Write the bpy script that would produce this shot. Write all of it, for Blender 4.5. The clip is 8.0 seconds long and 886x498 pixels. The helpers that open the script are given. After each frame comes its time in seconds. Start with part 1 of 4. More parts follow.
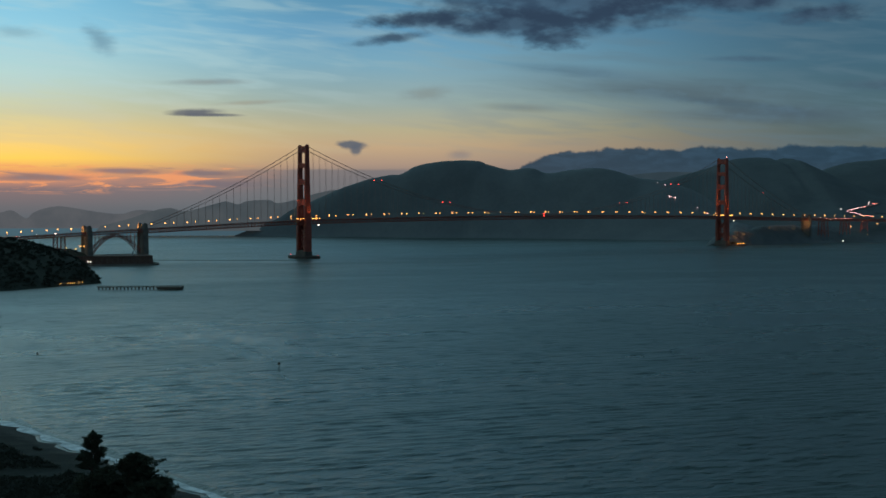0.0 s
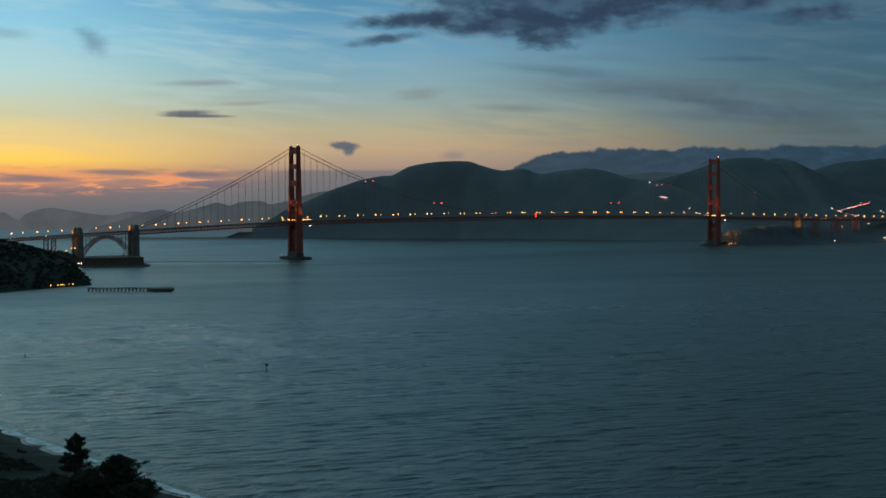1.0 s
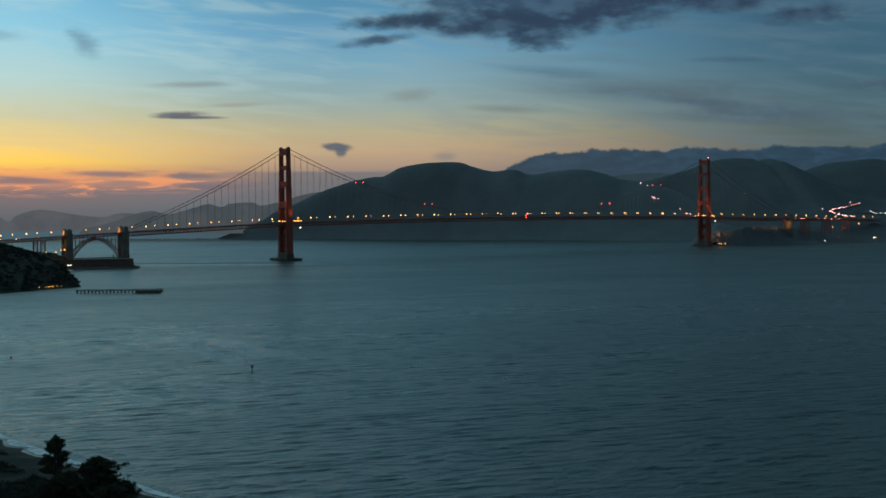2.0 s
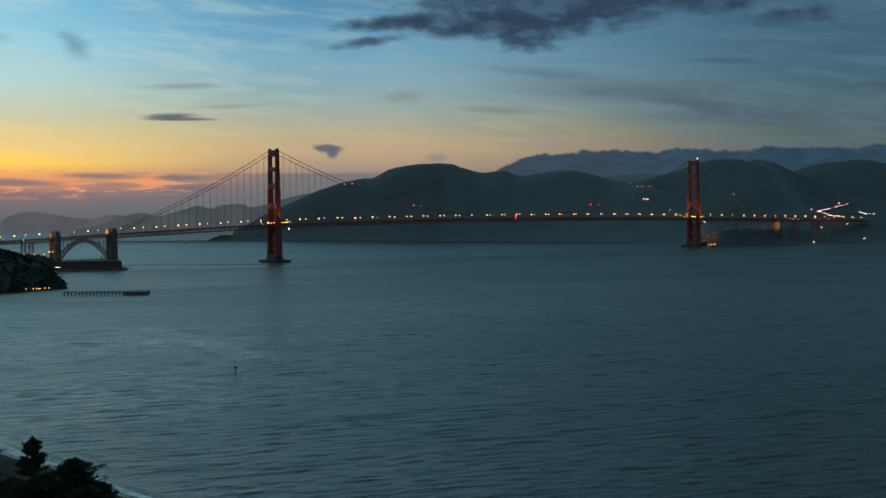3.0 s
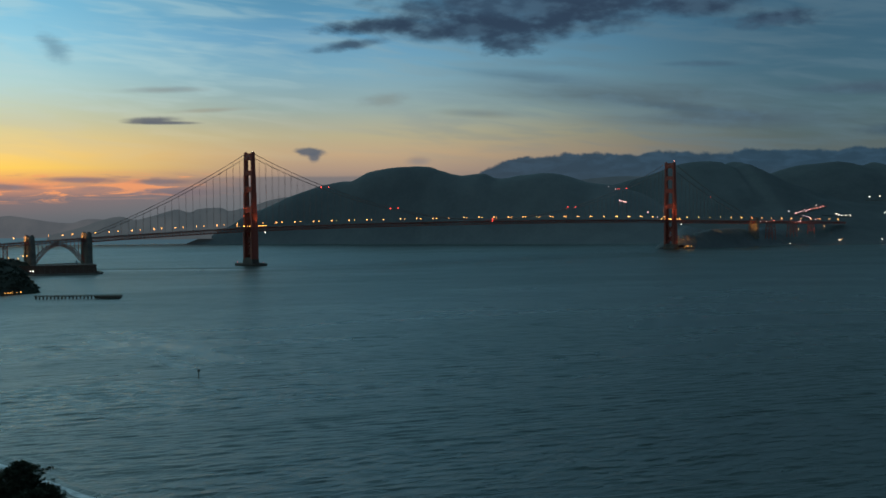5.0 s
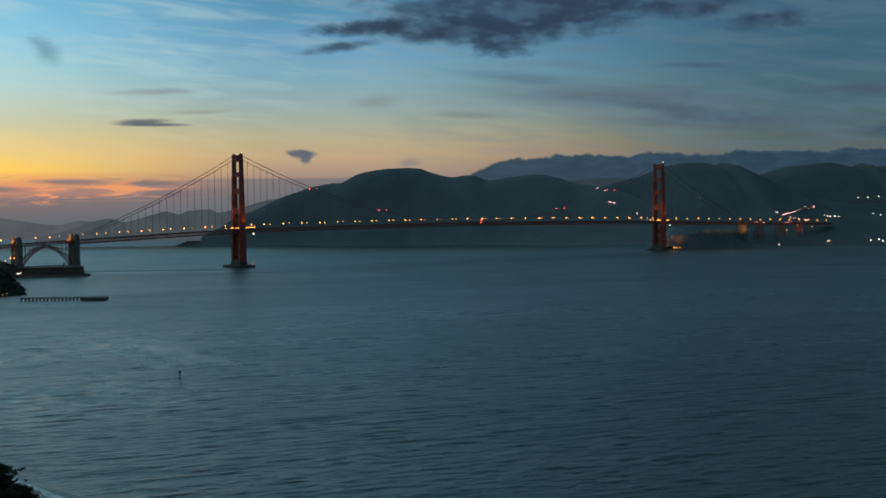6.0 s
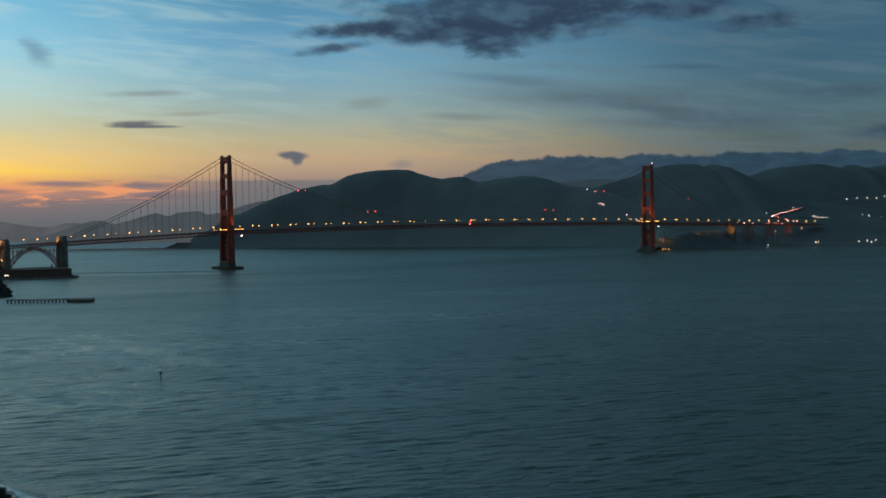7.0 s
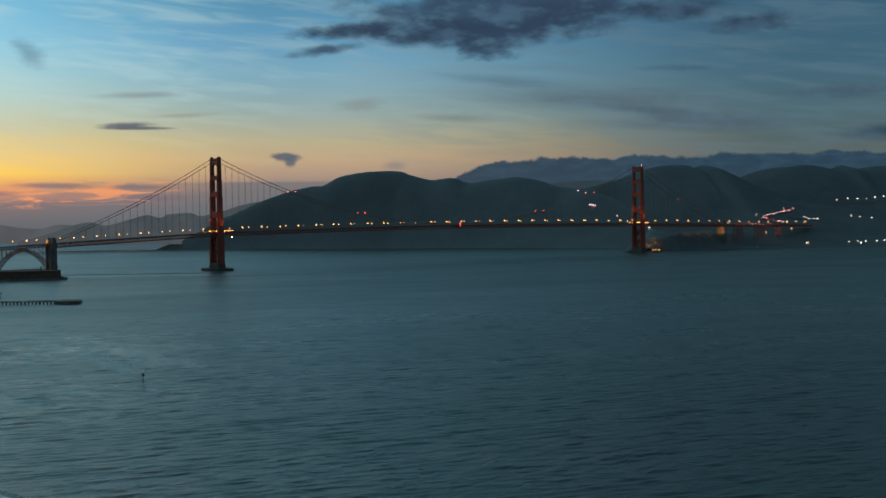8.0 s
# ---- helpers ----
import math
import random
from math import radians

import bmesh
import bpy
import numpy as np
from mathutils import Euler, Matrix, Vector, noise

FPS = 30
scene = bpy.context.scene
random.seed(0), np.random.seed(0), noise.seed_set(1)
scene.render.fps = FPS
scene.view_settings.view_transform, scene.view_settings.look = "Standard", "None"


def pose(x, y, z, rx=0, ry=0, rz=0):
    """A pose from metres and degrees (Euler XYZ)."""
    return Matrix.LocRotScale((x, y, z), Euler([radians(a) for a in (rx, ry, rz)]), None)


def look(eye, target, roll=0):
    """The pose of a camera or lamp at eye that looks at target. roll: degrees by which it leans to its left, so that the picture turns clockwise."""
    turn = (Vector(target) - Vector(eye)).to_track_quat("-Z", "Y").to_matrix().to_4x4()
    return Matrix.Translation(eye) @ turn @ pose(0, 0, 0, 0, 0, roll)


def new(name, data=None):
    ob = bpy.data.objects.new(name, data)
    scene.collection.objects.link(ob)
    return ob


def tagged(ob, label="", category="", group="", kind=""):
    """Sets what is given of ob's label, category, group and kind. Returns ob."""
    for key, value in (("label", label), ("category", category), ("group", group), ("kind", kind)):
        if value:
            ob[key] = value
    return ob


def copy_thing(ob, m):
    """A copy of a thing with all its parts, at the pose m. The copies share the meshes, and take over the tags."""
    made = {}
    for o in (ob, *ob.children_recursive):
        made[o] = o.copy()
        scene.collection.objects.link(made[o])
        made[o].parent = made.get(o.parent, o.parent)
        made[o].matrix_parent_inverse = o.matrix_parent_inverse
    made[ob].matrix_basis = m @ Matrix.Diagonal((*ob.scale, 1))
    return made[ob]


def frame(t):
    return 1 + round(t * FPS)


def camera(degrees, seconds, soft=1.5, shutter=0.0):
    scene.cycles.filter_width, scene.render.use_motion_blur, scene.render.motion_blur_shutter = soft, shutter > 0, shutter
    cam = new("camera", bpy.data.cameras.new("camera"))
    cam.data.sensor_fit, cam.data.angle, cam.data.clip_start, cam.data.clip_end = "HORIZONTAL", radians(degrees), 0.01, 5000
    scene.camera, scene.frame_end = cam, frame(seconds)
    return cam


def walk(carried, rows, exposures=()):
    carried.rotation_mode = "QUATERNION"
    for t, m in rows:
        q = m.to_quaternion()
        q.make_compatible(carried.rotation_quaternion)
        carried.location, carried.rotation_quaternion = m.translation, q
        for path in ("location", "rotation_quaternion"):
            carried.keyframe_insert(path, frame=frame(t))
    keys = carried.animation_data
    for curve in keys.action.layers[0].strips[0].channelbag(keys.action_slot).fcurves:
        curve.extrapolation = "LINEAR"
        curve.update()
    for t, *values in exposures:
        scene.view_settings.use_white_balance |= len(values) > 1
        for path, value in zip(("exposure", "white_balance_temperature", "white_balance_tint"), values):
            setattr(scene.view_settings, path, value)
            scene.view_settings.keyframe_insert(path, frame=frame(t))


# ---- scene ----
cam = camera(36.87, 8.0, soft=1.6)
# seconds, x, y, z, yaw, pitch, roll (bridge axis along x, sea level at z = 0)
ROWS = [
    (0, -1423.99, -2304.29, 100.08, -37.6889, -1.7597, -0.1513),
    (0.5, -1422.64, -2305.35, 100.19, -37.8239, -1.7476, -0.2209),
    (1, -1421.15, -2306.57, 100.23, -37.9729, -1.7312, -0.2854),
    (1.5, -1419.55, -2307.95, 100.22, -38.1338, -1.7111, -0.3452),
    (3, -1414.18, -2313.01, 99.95, -38.6692, -1.6327, -0.5005),
    (3.5, -1412.23, -2315.02, 99.80, -38.8587, -1.6022, -0.5456),
    (4, -1410.24, -2317.17, 99.62, -39.0507, -1.5703, -0.5881),
    (4.5, -1408.20, -2319.48, 99.43, -39.2430, -1.5374, -0.6283),
    (6, -1401.99, -2327.33, 98.85, -39.8032, -1.4378, -0.7398),
    (6.5, -1399.93, -2330.25, 98.67, -39.9779, -1.4058, -0.7753),
    (7, -1397.89, -2333.33, 98.52, -40.1434, -1.3753, -0.8106),
    (7.5, -1395.89, -2336.55, 98.38, -40.2978, -1.3466, -0.8462),
    (8, -1393.94, -2339.93, 98.28, -40.4390, -1.3203, -0.8824),
]


def aim(x, y, z, yaw, pitch, roll):
    a, b = radians(yaw), radians(pitch)
    ahead = Vector((-math.sin(a) * math.cos(b), math.cos(a) * math.cos(b), math.sin(b)))
    return look((x, y, z), Vector((x, y, z)) + ahead, roll)


walk(cam, [(t, aim(*row)) for t, *row in ROWS])


# ---- sky ----
def srgb(r, g, b):
    return tuple(((c / 255 + 0.055) / 1.055) ** 2.4 if c > 10 else c / 255 / 12.92 for c in (r, g, b)) + (1.0,)


class Nodes:
    """A short way to write node trees as sums."""

    def __init__(self, tree):
        self.tree = tree

    def node(self, kind, **settings):
        n = self.tree.nodes.new(kind)
        for key, value in settings.items():
            setattr(n, key, value)
        return n

    def put(self, socket, value):
        if isinstance(value, bpy.types.NodeSocket):
            self.tree.links.new(value, socket)
        else:
            socket.default_value = value

    def math(self, operation, *values, clamp=False):
        n = self.node("ShaderNodeMath", operation=operation, use_clamp=clamp)
        for socket, value in zip(n.inputs, values):
            self.put(socket, value)
        return n.outputs[0]

    def add(self, a, b):
        return self.math("ADD", a, b)

    def sub(self, a, b):
        return self.math("SUBTRACT", a, b)

    def mul(self, a, b):
        return self.math("MULTIPLY", a, b)

    def step(self, value, low, high, out0=0.0, out1=1.0):
        n = self.node("ShaderNodeMapRange", interpolation_type="SMOOTHSTEP")
        for key, v in (("Value", value), ("From Min", low), ("From Max", high), ("To Min", out0), ("To Max", out1)):
            self.put(n.inputs[key], v)
        return n.outputs[0]

    def noise(self, vector, scale, detail=4.0, rough=0.55, distortion=0.0):
        n = self.node("ShaderNodeTexNoise")
        self.put(n.inputs["Vector"], vector)
        for key, v in (("Scale", scale), ("Detail", detail), ("Roughness", rough), ("Distortion", distortion)):
            self.put(n.inputs[key], v)
        return n.outputs["Fac"]

    def joined(self, x, y, z):
        n = self.node("ShaderNodeCombineXYZ")
        for socket, v in zip(n.inputs, (x, y, z)):
            self.put(socket, v)
        return n.outputs[0]

    def ramp(self, value, stops):
        n = self.node("ShaderNodeValToRGB")
        self.put(n.inputs[0], value)
        steps = n.color_ramp.elements
        steps[0].position, steps[0].color = stops[0]
        steps[1].position, steps[1].color = stops[-1]
        for at, colour in stops[1:-1]:
            steps.new(at).color = colour
        return n.outputs[0]

    def mix(self, factor, a, b):
        n = self.node("ShaderNodeMix", data_type="RGBA")
        for socket, v in ((n.inputs[0], factor), (n.inputs[6], a), (n.inputs[7], b)):
            self.put(socket, v)
        return n.outputs[2]


def sky():
    world = bpy.data.worlds.new("dusk_sky")
    scene.world = world
    world.use_nodes = True
    world.node_tree.nodes.clear()
    n = Nodes(world.node_tree)
    way = n.node("ShaderNodeTexCoord").outputs["Generated"]
    split = n.node("ShaderNodeSeparateXYZ")
    n.put(split.inputs[0], way)
    x, y, z = split.outputs
    az = n.mul(n.math("ARCTAN2", x, y), 57.2958)
    el = n.mul(n.math("ARCSINE", z), 57.2958)
    # height in the sky on a scale that spreads the band near the horizon: 0 at -2 degrees, 0.8 at 10, 1 at the zenith
    low = n.mul(n.add(el, 2.0), 0.8 / 12)
    h = n.add(n.math("MINIMUM", n.math("MAXIMUM", low, 0.0), 0.8), n.mul(n.math("MAXIMUM", n.sub(el, 10.0), 0.0), 0.2 / 80))

    def at(degrees):
        return (degrees + 2) * 0.8 / 12

    top = (1.0, srgb(64, 95, 116))
    west = n.ramp(h, [(0.0, srgb(68, 92, 102)), (at(-0.8), srgb(70, 95, 106)), (at(-0.72), srgb(82, 94, 102)), (at(0.1), srgb(106, 104, 108)), (at(0.85), srgb(132, 112, 112)),
                      (at(1.2), srgb(200, 140, 112)), (at(1.55), srgb(232, 158, 100)), (at(2.1), srgb(254, 206, 92)), (at(2.8), srgb(244, 206, 120)),
                      (at(4.0), srgb(204, 200, 158)), (at(5.6), srgb(178, 208, 204)), (at(7.2), srgb(148, 202, 220)), (at(9.2), srgb(120, 186, 216)), (0.83, srgb(150, 206, 222)), (0.88, srgb(154, 208, 222)), top])
    mid = n.ramp(h, [(0.0, srgb(58, 80, 92)), (at(-0.8), srgb(60, 82, 94)), (at(-0.72), srgb(76, 90, 98)), (at(0.3), srgb(100, 108, 114)), (at(1.2), srgb(116, 112, 116)), (at(1.9), srgb(166, 142, 124)),
                     (at(2.6), srgb(187, 160, 127)), (at(3.4), srgb(177, 168, 136)), (at(4.5), srgb(148, 166, 160)), (at(6.2), srgb(118, 162, 182)),
                     (at(7.6), srgb(98, 150, 182)), (at(9.2), srgb(84, 138, 168)), (0.83, srgb(94, 152, 176)), (0.88, srgb(80, 132, 154)), top])
    north = n.ramp(h, [(0.0, srgb(58, 76, 90)), (at(1.0), srgb(72, 84, 92)), (at(2.4), srgb(88, 98, 97)), (at(3.2), srgb(80, 97, 99)),
                       (at(4.2), srgb(76, 102, 110)), (at(6.0), srgb(64, 98, 116)), (at(9.2), srgb(54, 90, 114)), (0.83, srgb(60, 93, 106)), (0.88, srgb(54, 84, 96)), top])
    away = n.ramp(h, [(0.0, srgb(50, 66, 80)), (at(2.0), srgb(66, 84, 98)), (at(9.2), srgb(48, 76, 94)), (0.88, srgb(52, 81, 100)), top])
    # bands from the sunset (west-south-west) round to the north
    colour = n.mix(n.step(az, 18.5, 34.0), west, mid)
    colour = n.mix(n.step(az, 35.0, 55.5), colour, north)
    behind = n.step(n.math("ABSOLUTE", n.sub(az, 18.0)), 42.0, 95.0)
    colour = n.mix(behind, colour, away)

    # clouds: the same drifting noise bends all their outlines
    flat = n.joined(az, n.mul(el, 3.0), 0.0)
    fine = n.noise(flat, 0.9, 6.0, 0.6)
    wisps = n.noise(n.joined(n.mul(az, 0.35), n.mul(n.add(el, n.mul(az, 0.09)), 2.6), 3.1), 0.8, 3.5, 0.5, 0.4)

    puffs = n.noise(n.joined(az, n.mul(el, 2.1), 4.4), 1.15, 5.0, 0.56)
    lumps = n.noise(n.joined(az, n.mul(el, 2.1), 4.4), 0.8, 4.0, 0.5)
    billows = n.add(n.mul(lumps, 0.55), n.mul(n.noise(n.joined(az, n.mul(el, 2.4), 9.1), 0.55, 3.0, 0.5), 0.45))

    def cloud(colour, tint, a0, e0, wa, we, slope=0.0, ragged=1.0, soft=0.5, deep=0.9, grain=None):
        grain = grain or fine
        da = n.mul(n.sub(az, a0), 1 / wa)
        de = n.mul(n.sub(n.sub(el, e0), n.mul(n.sub(az, a0), slope)), 1 / we)
        d = n.math("SQRT", n.add(n.mul(da, da), n.mul(de, de)))
        d = n.add(d, n.mul(n.sub(grain, 0.5), ragged))
        # lit a little by the sky where it is thin
        inner = n.mix(n.step(lumps, 0.42, 0.66), tint, n.mix(0.2, tint, srgb(98, 134, 158)))
        return n.mix(n.step(d, 1.0 + soft / 2, 1.0 - soft, 0.0, deep), colour, inner)

    slate, grey, mauve = srgb(45, 62, 82), srgb(51, 71, 92), srgb(118, 106, 112)
    # thin high streaks all over, faint
    streak = n.step(wisps, 0.38, 0.7, 0.0, 0.42)
    streak = n.mul(streak, n.step(el, 1.5, 3.5))
    colour = n.mix(streak, colour, n.mix(n.step(az, 26.0, 46.0), n.mix(n.step(el, 3.0, 5.5), srgb(204, 190, 150), srgb(176, 204, 206)), srgb(92, 118, 132)))
    # broad grey veils in the north
    colour = cloud(colour, srgb(84, 112, 128), 43.8, 5.75, 3.6, 0.3, -0.11, 1.9, 1.0, 0.7, wisps)
    colour = cloud(colour, srgb(70, 92, 106), 49.8, 4.35, 3.0, 0.2, -0.11, 1.7, 1.0, 0.75, wisps)
    colour = cloud(colour, srgb(64, 88, 106), 50.5, 6.2, 1.6, 0.12, -0.02, 1.5, 1.0, 0.7, wisps)
    colour = cloud(colour, srgb(78, 96, 106), 47.5, 4.9, 6.0, 0.55, -0.075, 1.8, 1.0, 0.75, wisps)
    colour = cloud(colour, srgb(74, 92, 104), 51.5, 3.9, 5.0, 0.4, -0.02, 1.8, 1.0, 0.8, wisps)
    colour = cloud(colour, srgb(66, 86, 102), 57.5, 5.0, 3.0, 0.25, 0.0, 1.4, 0.9, 0.85, wisps)
    colour = cloud(colour, srgb(110, 116, 112), 41.0, 4.3, 1.6, 0.18, -0.05, 1.4, 1.0, 0.55, wisps)
    colour = cloud(colour, srgb(122, 128, 124), 37.0, 4.9, 1.0, 0.3, 0.1, 1.6, 1.0, 0.5)
    colour = cloud(colour, srgb(46, 66, 84), 59.5, 3.25, 2.8, 0.3, 0.0, 1.4, 0.8, 0.85, wisps)
    # the great dark bank above, torn along its lower edge
    colour = cloud(colour, grey, 43.5, 8.8, 6.6, 1.1, 0.02, 1.8, 0.6, 0.94, billows)
    colour = cloud(colour, slate, 41.4, 7.9, 4.8, 0.66, 0.0, 1.7, 0.6, 0.95, billows)
    colour = cloud(colour, slate, 36.6, 8.05, 2.5, 0.32, 0.07, 1.6, 0.7, 0.92, puffs)
    colour = cloud(colour, grey, 35.5, 7.25, 1.6, 0.22, 0.13, 1.4, 0.8, 0.88, puffs)
    colour = cloud(colour, slate, 42.4, 7.2, 1.3, 0.46, 0.0, 1.9, 0.7, 0.9, puffs)
    colour = cloud(colour, slate, 50.3, 8.6, 2.2, 0.5, 0.0, 0.8, 0.6, 0.94, lumps)
    colour = cloud(colour, slate, 53.4, 7.95, 1.9, 0.36, 0.05, 1.9, 0.8, 0.9, puffs)
    colour = cloud(colour, slate, 45.8, 8.75, 2.4, 0.6, 0.05, 0.8, 0.6, 0.94, lumps)
    colour = cloud(colour, grey, 48.0, 10.0, 12.0, 1.1, 0.0, 1.6, 0.7, 0.88, billows)
    # lens clouds and small scraps over the sunset
    colour = cloud(colour, srgb(98, 102, 110), 27.2, 4.08, 1.15, 0.15, 0.02, 0.9, 0.7, 0.95, puffs)
    colour = cloud(colour, srgb(92, 96, 106), 27.6, 3.97, 1.5, 0.08, 0.0, 0.6, 0.6, 0.9)
    colour = cloud(colour, srgb(132, 142, 142), 27.8, 5.35, 1.7, 0.14, 0.02, 0.7, 0.9, 0.7)
    colour = cloud(colour, srgb(150, 146, 130), 29.6, 4.5, 1.5, 0.1, 0.05, 0.8, 0.9, 0.6)
    colour = cloud(colour, srgb(92, 98, 108), 33.75, 2.72, 0.62, 0.2, -0.06, 1.5, 0.5, 0.95, puffs)
    colour = cloud(colour, srgb(92, 98, 108), 33.95, 2.5, 0.26, 0.26, 0.0, 1.2, 0.6, 0.9, puffs)
    colour = cloud(colour, srgb(140, 126, 118), 38.4, 2.3, 0.55, 0.2, 0.0, 1.0, 0.9, 0.7)
    colour = cloud(colour, srgb(112, 150, 168), 23.3, 7.0, 0.65, 0.5, -0.5, 1.6, 0.9, 0.8)
    colour = cloud(colour, srgb(124, 160, 172), 20.0, 7.2, 1.0, 0.25, 0.0, 1.6, 1.0, 0.5)
    # torn salmon and mauve streaks low over the sunset
    torn = n.noise(n.joined(n.mul(az, 0.3), n.mul(el, 2.6), 6.6), 1.2, 5.0, 0.6, 0.8)
    band = n.mul(n.mul(n.step(el, 0.55, 0.9), n.step(el, 2.0, 1.6)), n.step(az, 32.0, 27.0))
    colour = n.mix(n.mul(band, n.step(torn, 0.49, 0.6, 0.0, 0.9)), colour, srgb(232, 152, 104))
    colour = n.mix(n.mul(band, n.step(torn, 0.45, 0.34, 0.0, 0.7)), colour, srgb(150, 122, 116))
    # low mauve bars in front of the glow
    colour = cloud(colour, srgb(128, 110, 110), 27.6, 1.5, 1.4, 0.13, 0.0, 0.5, 0.7, 0.9)
    colour = cloud(colour, mauve, 28.2, 1.05, 1.9, 0.18, 0.0, 0.7, 0.8, 0.85)
    colour = cloud(colour, srgb(140, 112, 108), 24.2, 1.6, 1.8, 0.13, 0.0, 1.4, 0.8, 0.9, wisps)
    colour = cloud(colour, srgb(136, 112, 110), 20.8, 1.3, 2.2, 0.15, 0.0, 1.4, 0.8, 0.9, wisps)
    # the bank of slate-blue cloud low in the north, with a billowed top
    billow = n.noise(n.joined(az, n.mul(el, 0.8), 1.7), 0.8, 4.0, 0.55)
    top = n.add(n.step(az, 37.5, 43.5, 0.6, 2.45), n.add(n.mul(n.sub(billow, 0.5), 0.7), n.mul(n.sub(n.noise(n.joined(az, el, 5.2), 2.4, 2.0, 0.5), 0.5), 0.2)))
    bank = n.math("MULTIPLY", n.step(n.sub(el, top), 0.08, -0.06), n.step(az, 37.0, 40.0))
    body = n.noise(n.joined(n.mul(az, 0.8), n.mul(el, 2.6), 2.9), 1.3, 5.0, 0.58, 0.5)
    body = n.mix(n.step(body, 0.38, 0.66), srgb(39, 62, 79), srgb(46, 71, 90))
    colour = n.mix(n.mul(bank, 0.95), colour, n.mix(n.step(el, 0.8, 2.2), srgb(50, 66, 78), body))
    # blue-grey cloud bar behind the south tower
    bar_of_mist = n.step(el, -0.8, -0.72)
    bar_of_mist = n.mul(bar_of_mist, n.step(n.add(el, n.mul(n.sub(fine, 0.5), 0.12)), 1.74, 1.6))
    bar_of_mist = n.mul(bar_of_mist, n.mul(n.step(az, 27.5, 32.0), n.step(az, 40.0, 35.0)))
    colour = n.mix(n.mul(bar_of_mist, 0.85), colour, n.mix(n.step(el, -0.2, 1.6), srgb(98, 104, 108), srgb(116, 112, 114)))

    out = n.node("ShaderNodeBackground")
    n.put(out.inputs["Color"], colour)
    out.inputs["Strength"].default_value = 1.09
    world.node_tree.links.new(out.outputs[0], n.node("ShaderNodeOutputWorld").inputs[0])


sky()


def lamp(name, kind, energy, colour, m, **settings):
    data = bpy.data.lights.new(name, kind)
    data.energy, data.color = energy, colour
    for key, value in settings.items():
        setattr(data, key, value)
    ob = new(name, data)
    ob.matrix_world = m
    return ob


# ---- materials ----
def material(name, colour_a, colour_b, scale=1.0, roughness=0.7, metallic=0.0, bump=0.3, fine=12.0, gloss=0.5):
    """A surface with variation at two scales: broad stains and fine grain."""
    m = bpy.data.materials.new(name)
    m.use_nodes = True
    n = Nodes(m.node_tree)
    shader = m.node_tree.nodes["Principled BSDF"]
    where = n.node("ShaderNodeTexCoord").outputs["Object"]
    broad, grain = n.noise(where, scale, 5.0, 0.6), n.noise(where, scale * fine, 4.0, 0.6)
    both = n.add(n.mul(broad, 0.65), n.mul(grain, 0.35))
    n.put(shader.inputs["Base Color"], n.mix(n.step(both, 0.35, 0.65), (*colour_a, 1), (*colour_b, 1)))
    n.put(shader.inputs["Roughness"], n.step(grain, 0.2, 0.8, max(roughness - 0.12, 0.0), min(roughness + 0.12, 1.0)))
    shader.inputs["Metallic"].default_value = metallic
    shader.inputs["Specular IOR Level"].default_value = gloss
    if bump:
        b = n.node("ShaderNodeBump")
        b.inputs["Strength"].default_value = bump
        b.inputs["Distance"].default_value = 0.3 / scale / fine
        n.put(b.inputs["Height"], grain)
        n.put(shader.inputs["Normal"], b.outputs[0])
    return m


def glowing(name, colour, strength):
    m = bpy.data.materials.new(name)
    m.use_nodes = True
    shader = m.node_tree.nodes["Principled BSDF"]
    shader.inputs["Base Color"].default_value = (*colour, 1)
    shader.inputs["Emission Color"].default_value = (*colour, 1)
    shader.inputs["Emission Strength"].default_value = strength
    return m


def haze_glow(name, low, high):
    """A far backdrop: the pale light of miles of air is painted into its emission."""
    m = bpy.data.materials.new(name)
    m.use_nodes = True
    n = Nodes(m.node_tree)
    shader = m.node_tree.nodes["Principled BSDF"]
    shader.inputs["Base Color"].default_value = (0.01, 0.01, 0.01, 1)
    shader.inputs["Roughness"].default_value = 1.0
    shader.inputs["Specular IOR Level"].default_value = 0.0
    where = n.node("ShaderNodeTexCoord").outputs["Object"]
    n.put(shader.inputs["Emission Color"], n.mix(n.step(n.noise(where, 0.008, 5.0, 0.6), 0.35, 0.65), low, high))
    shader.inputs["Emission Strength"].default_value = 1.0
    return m


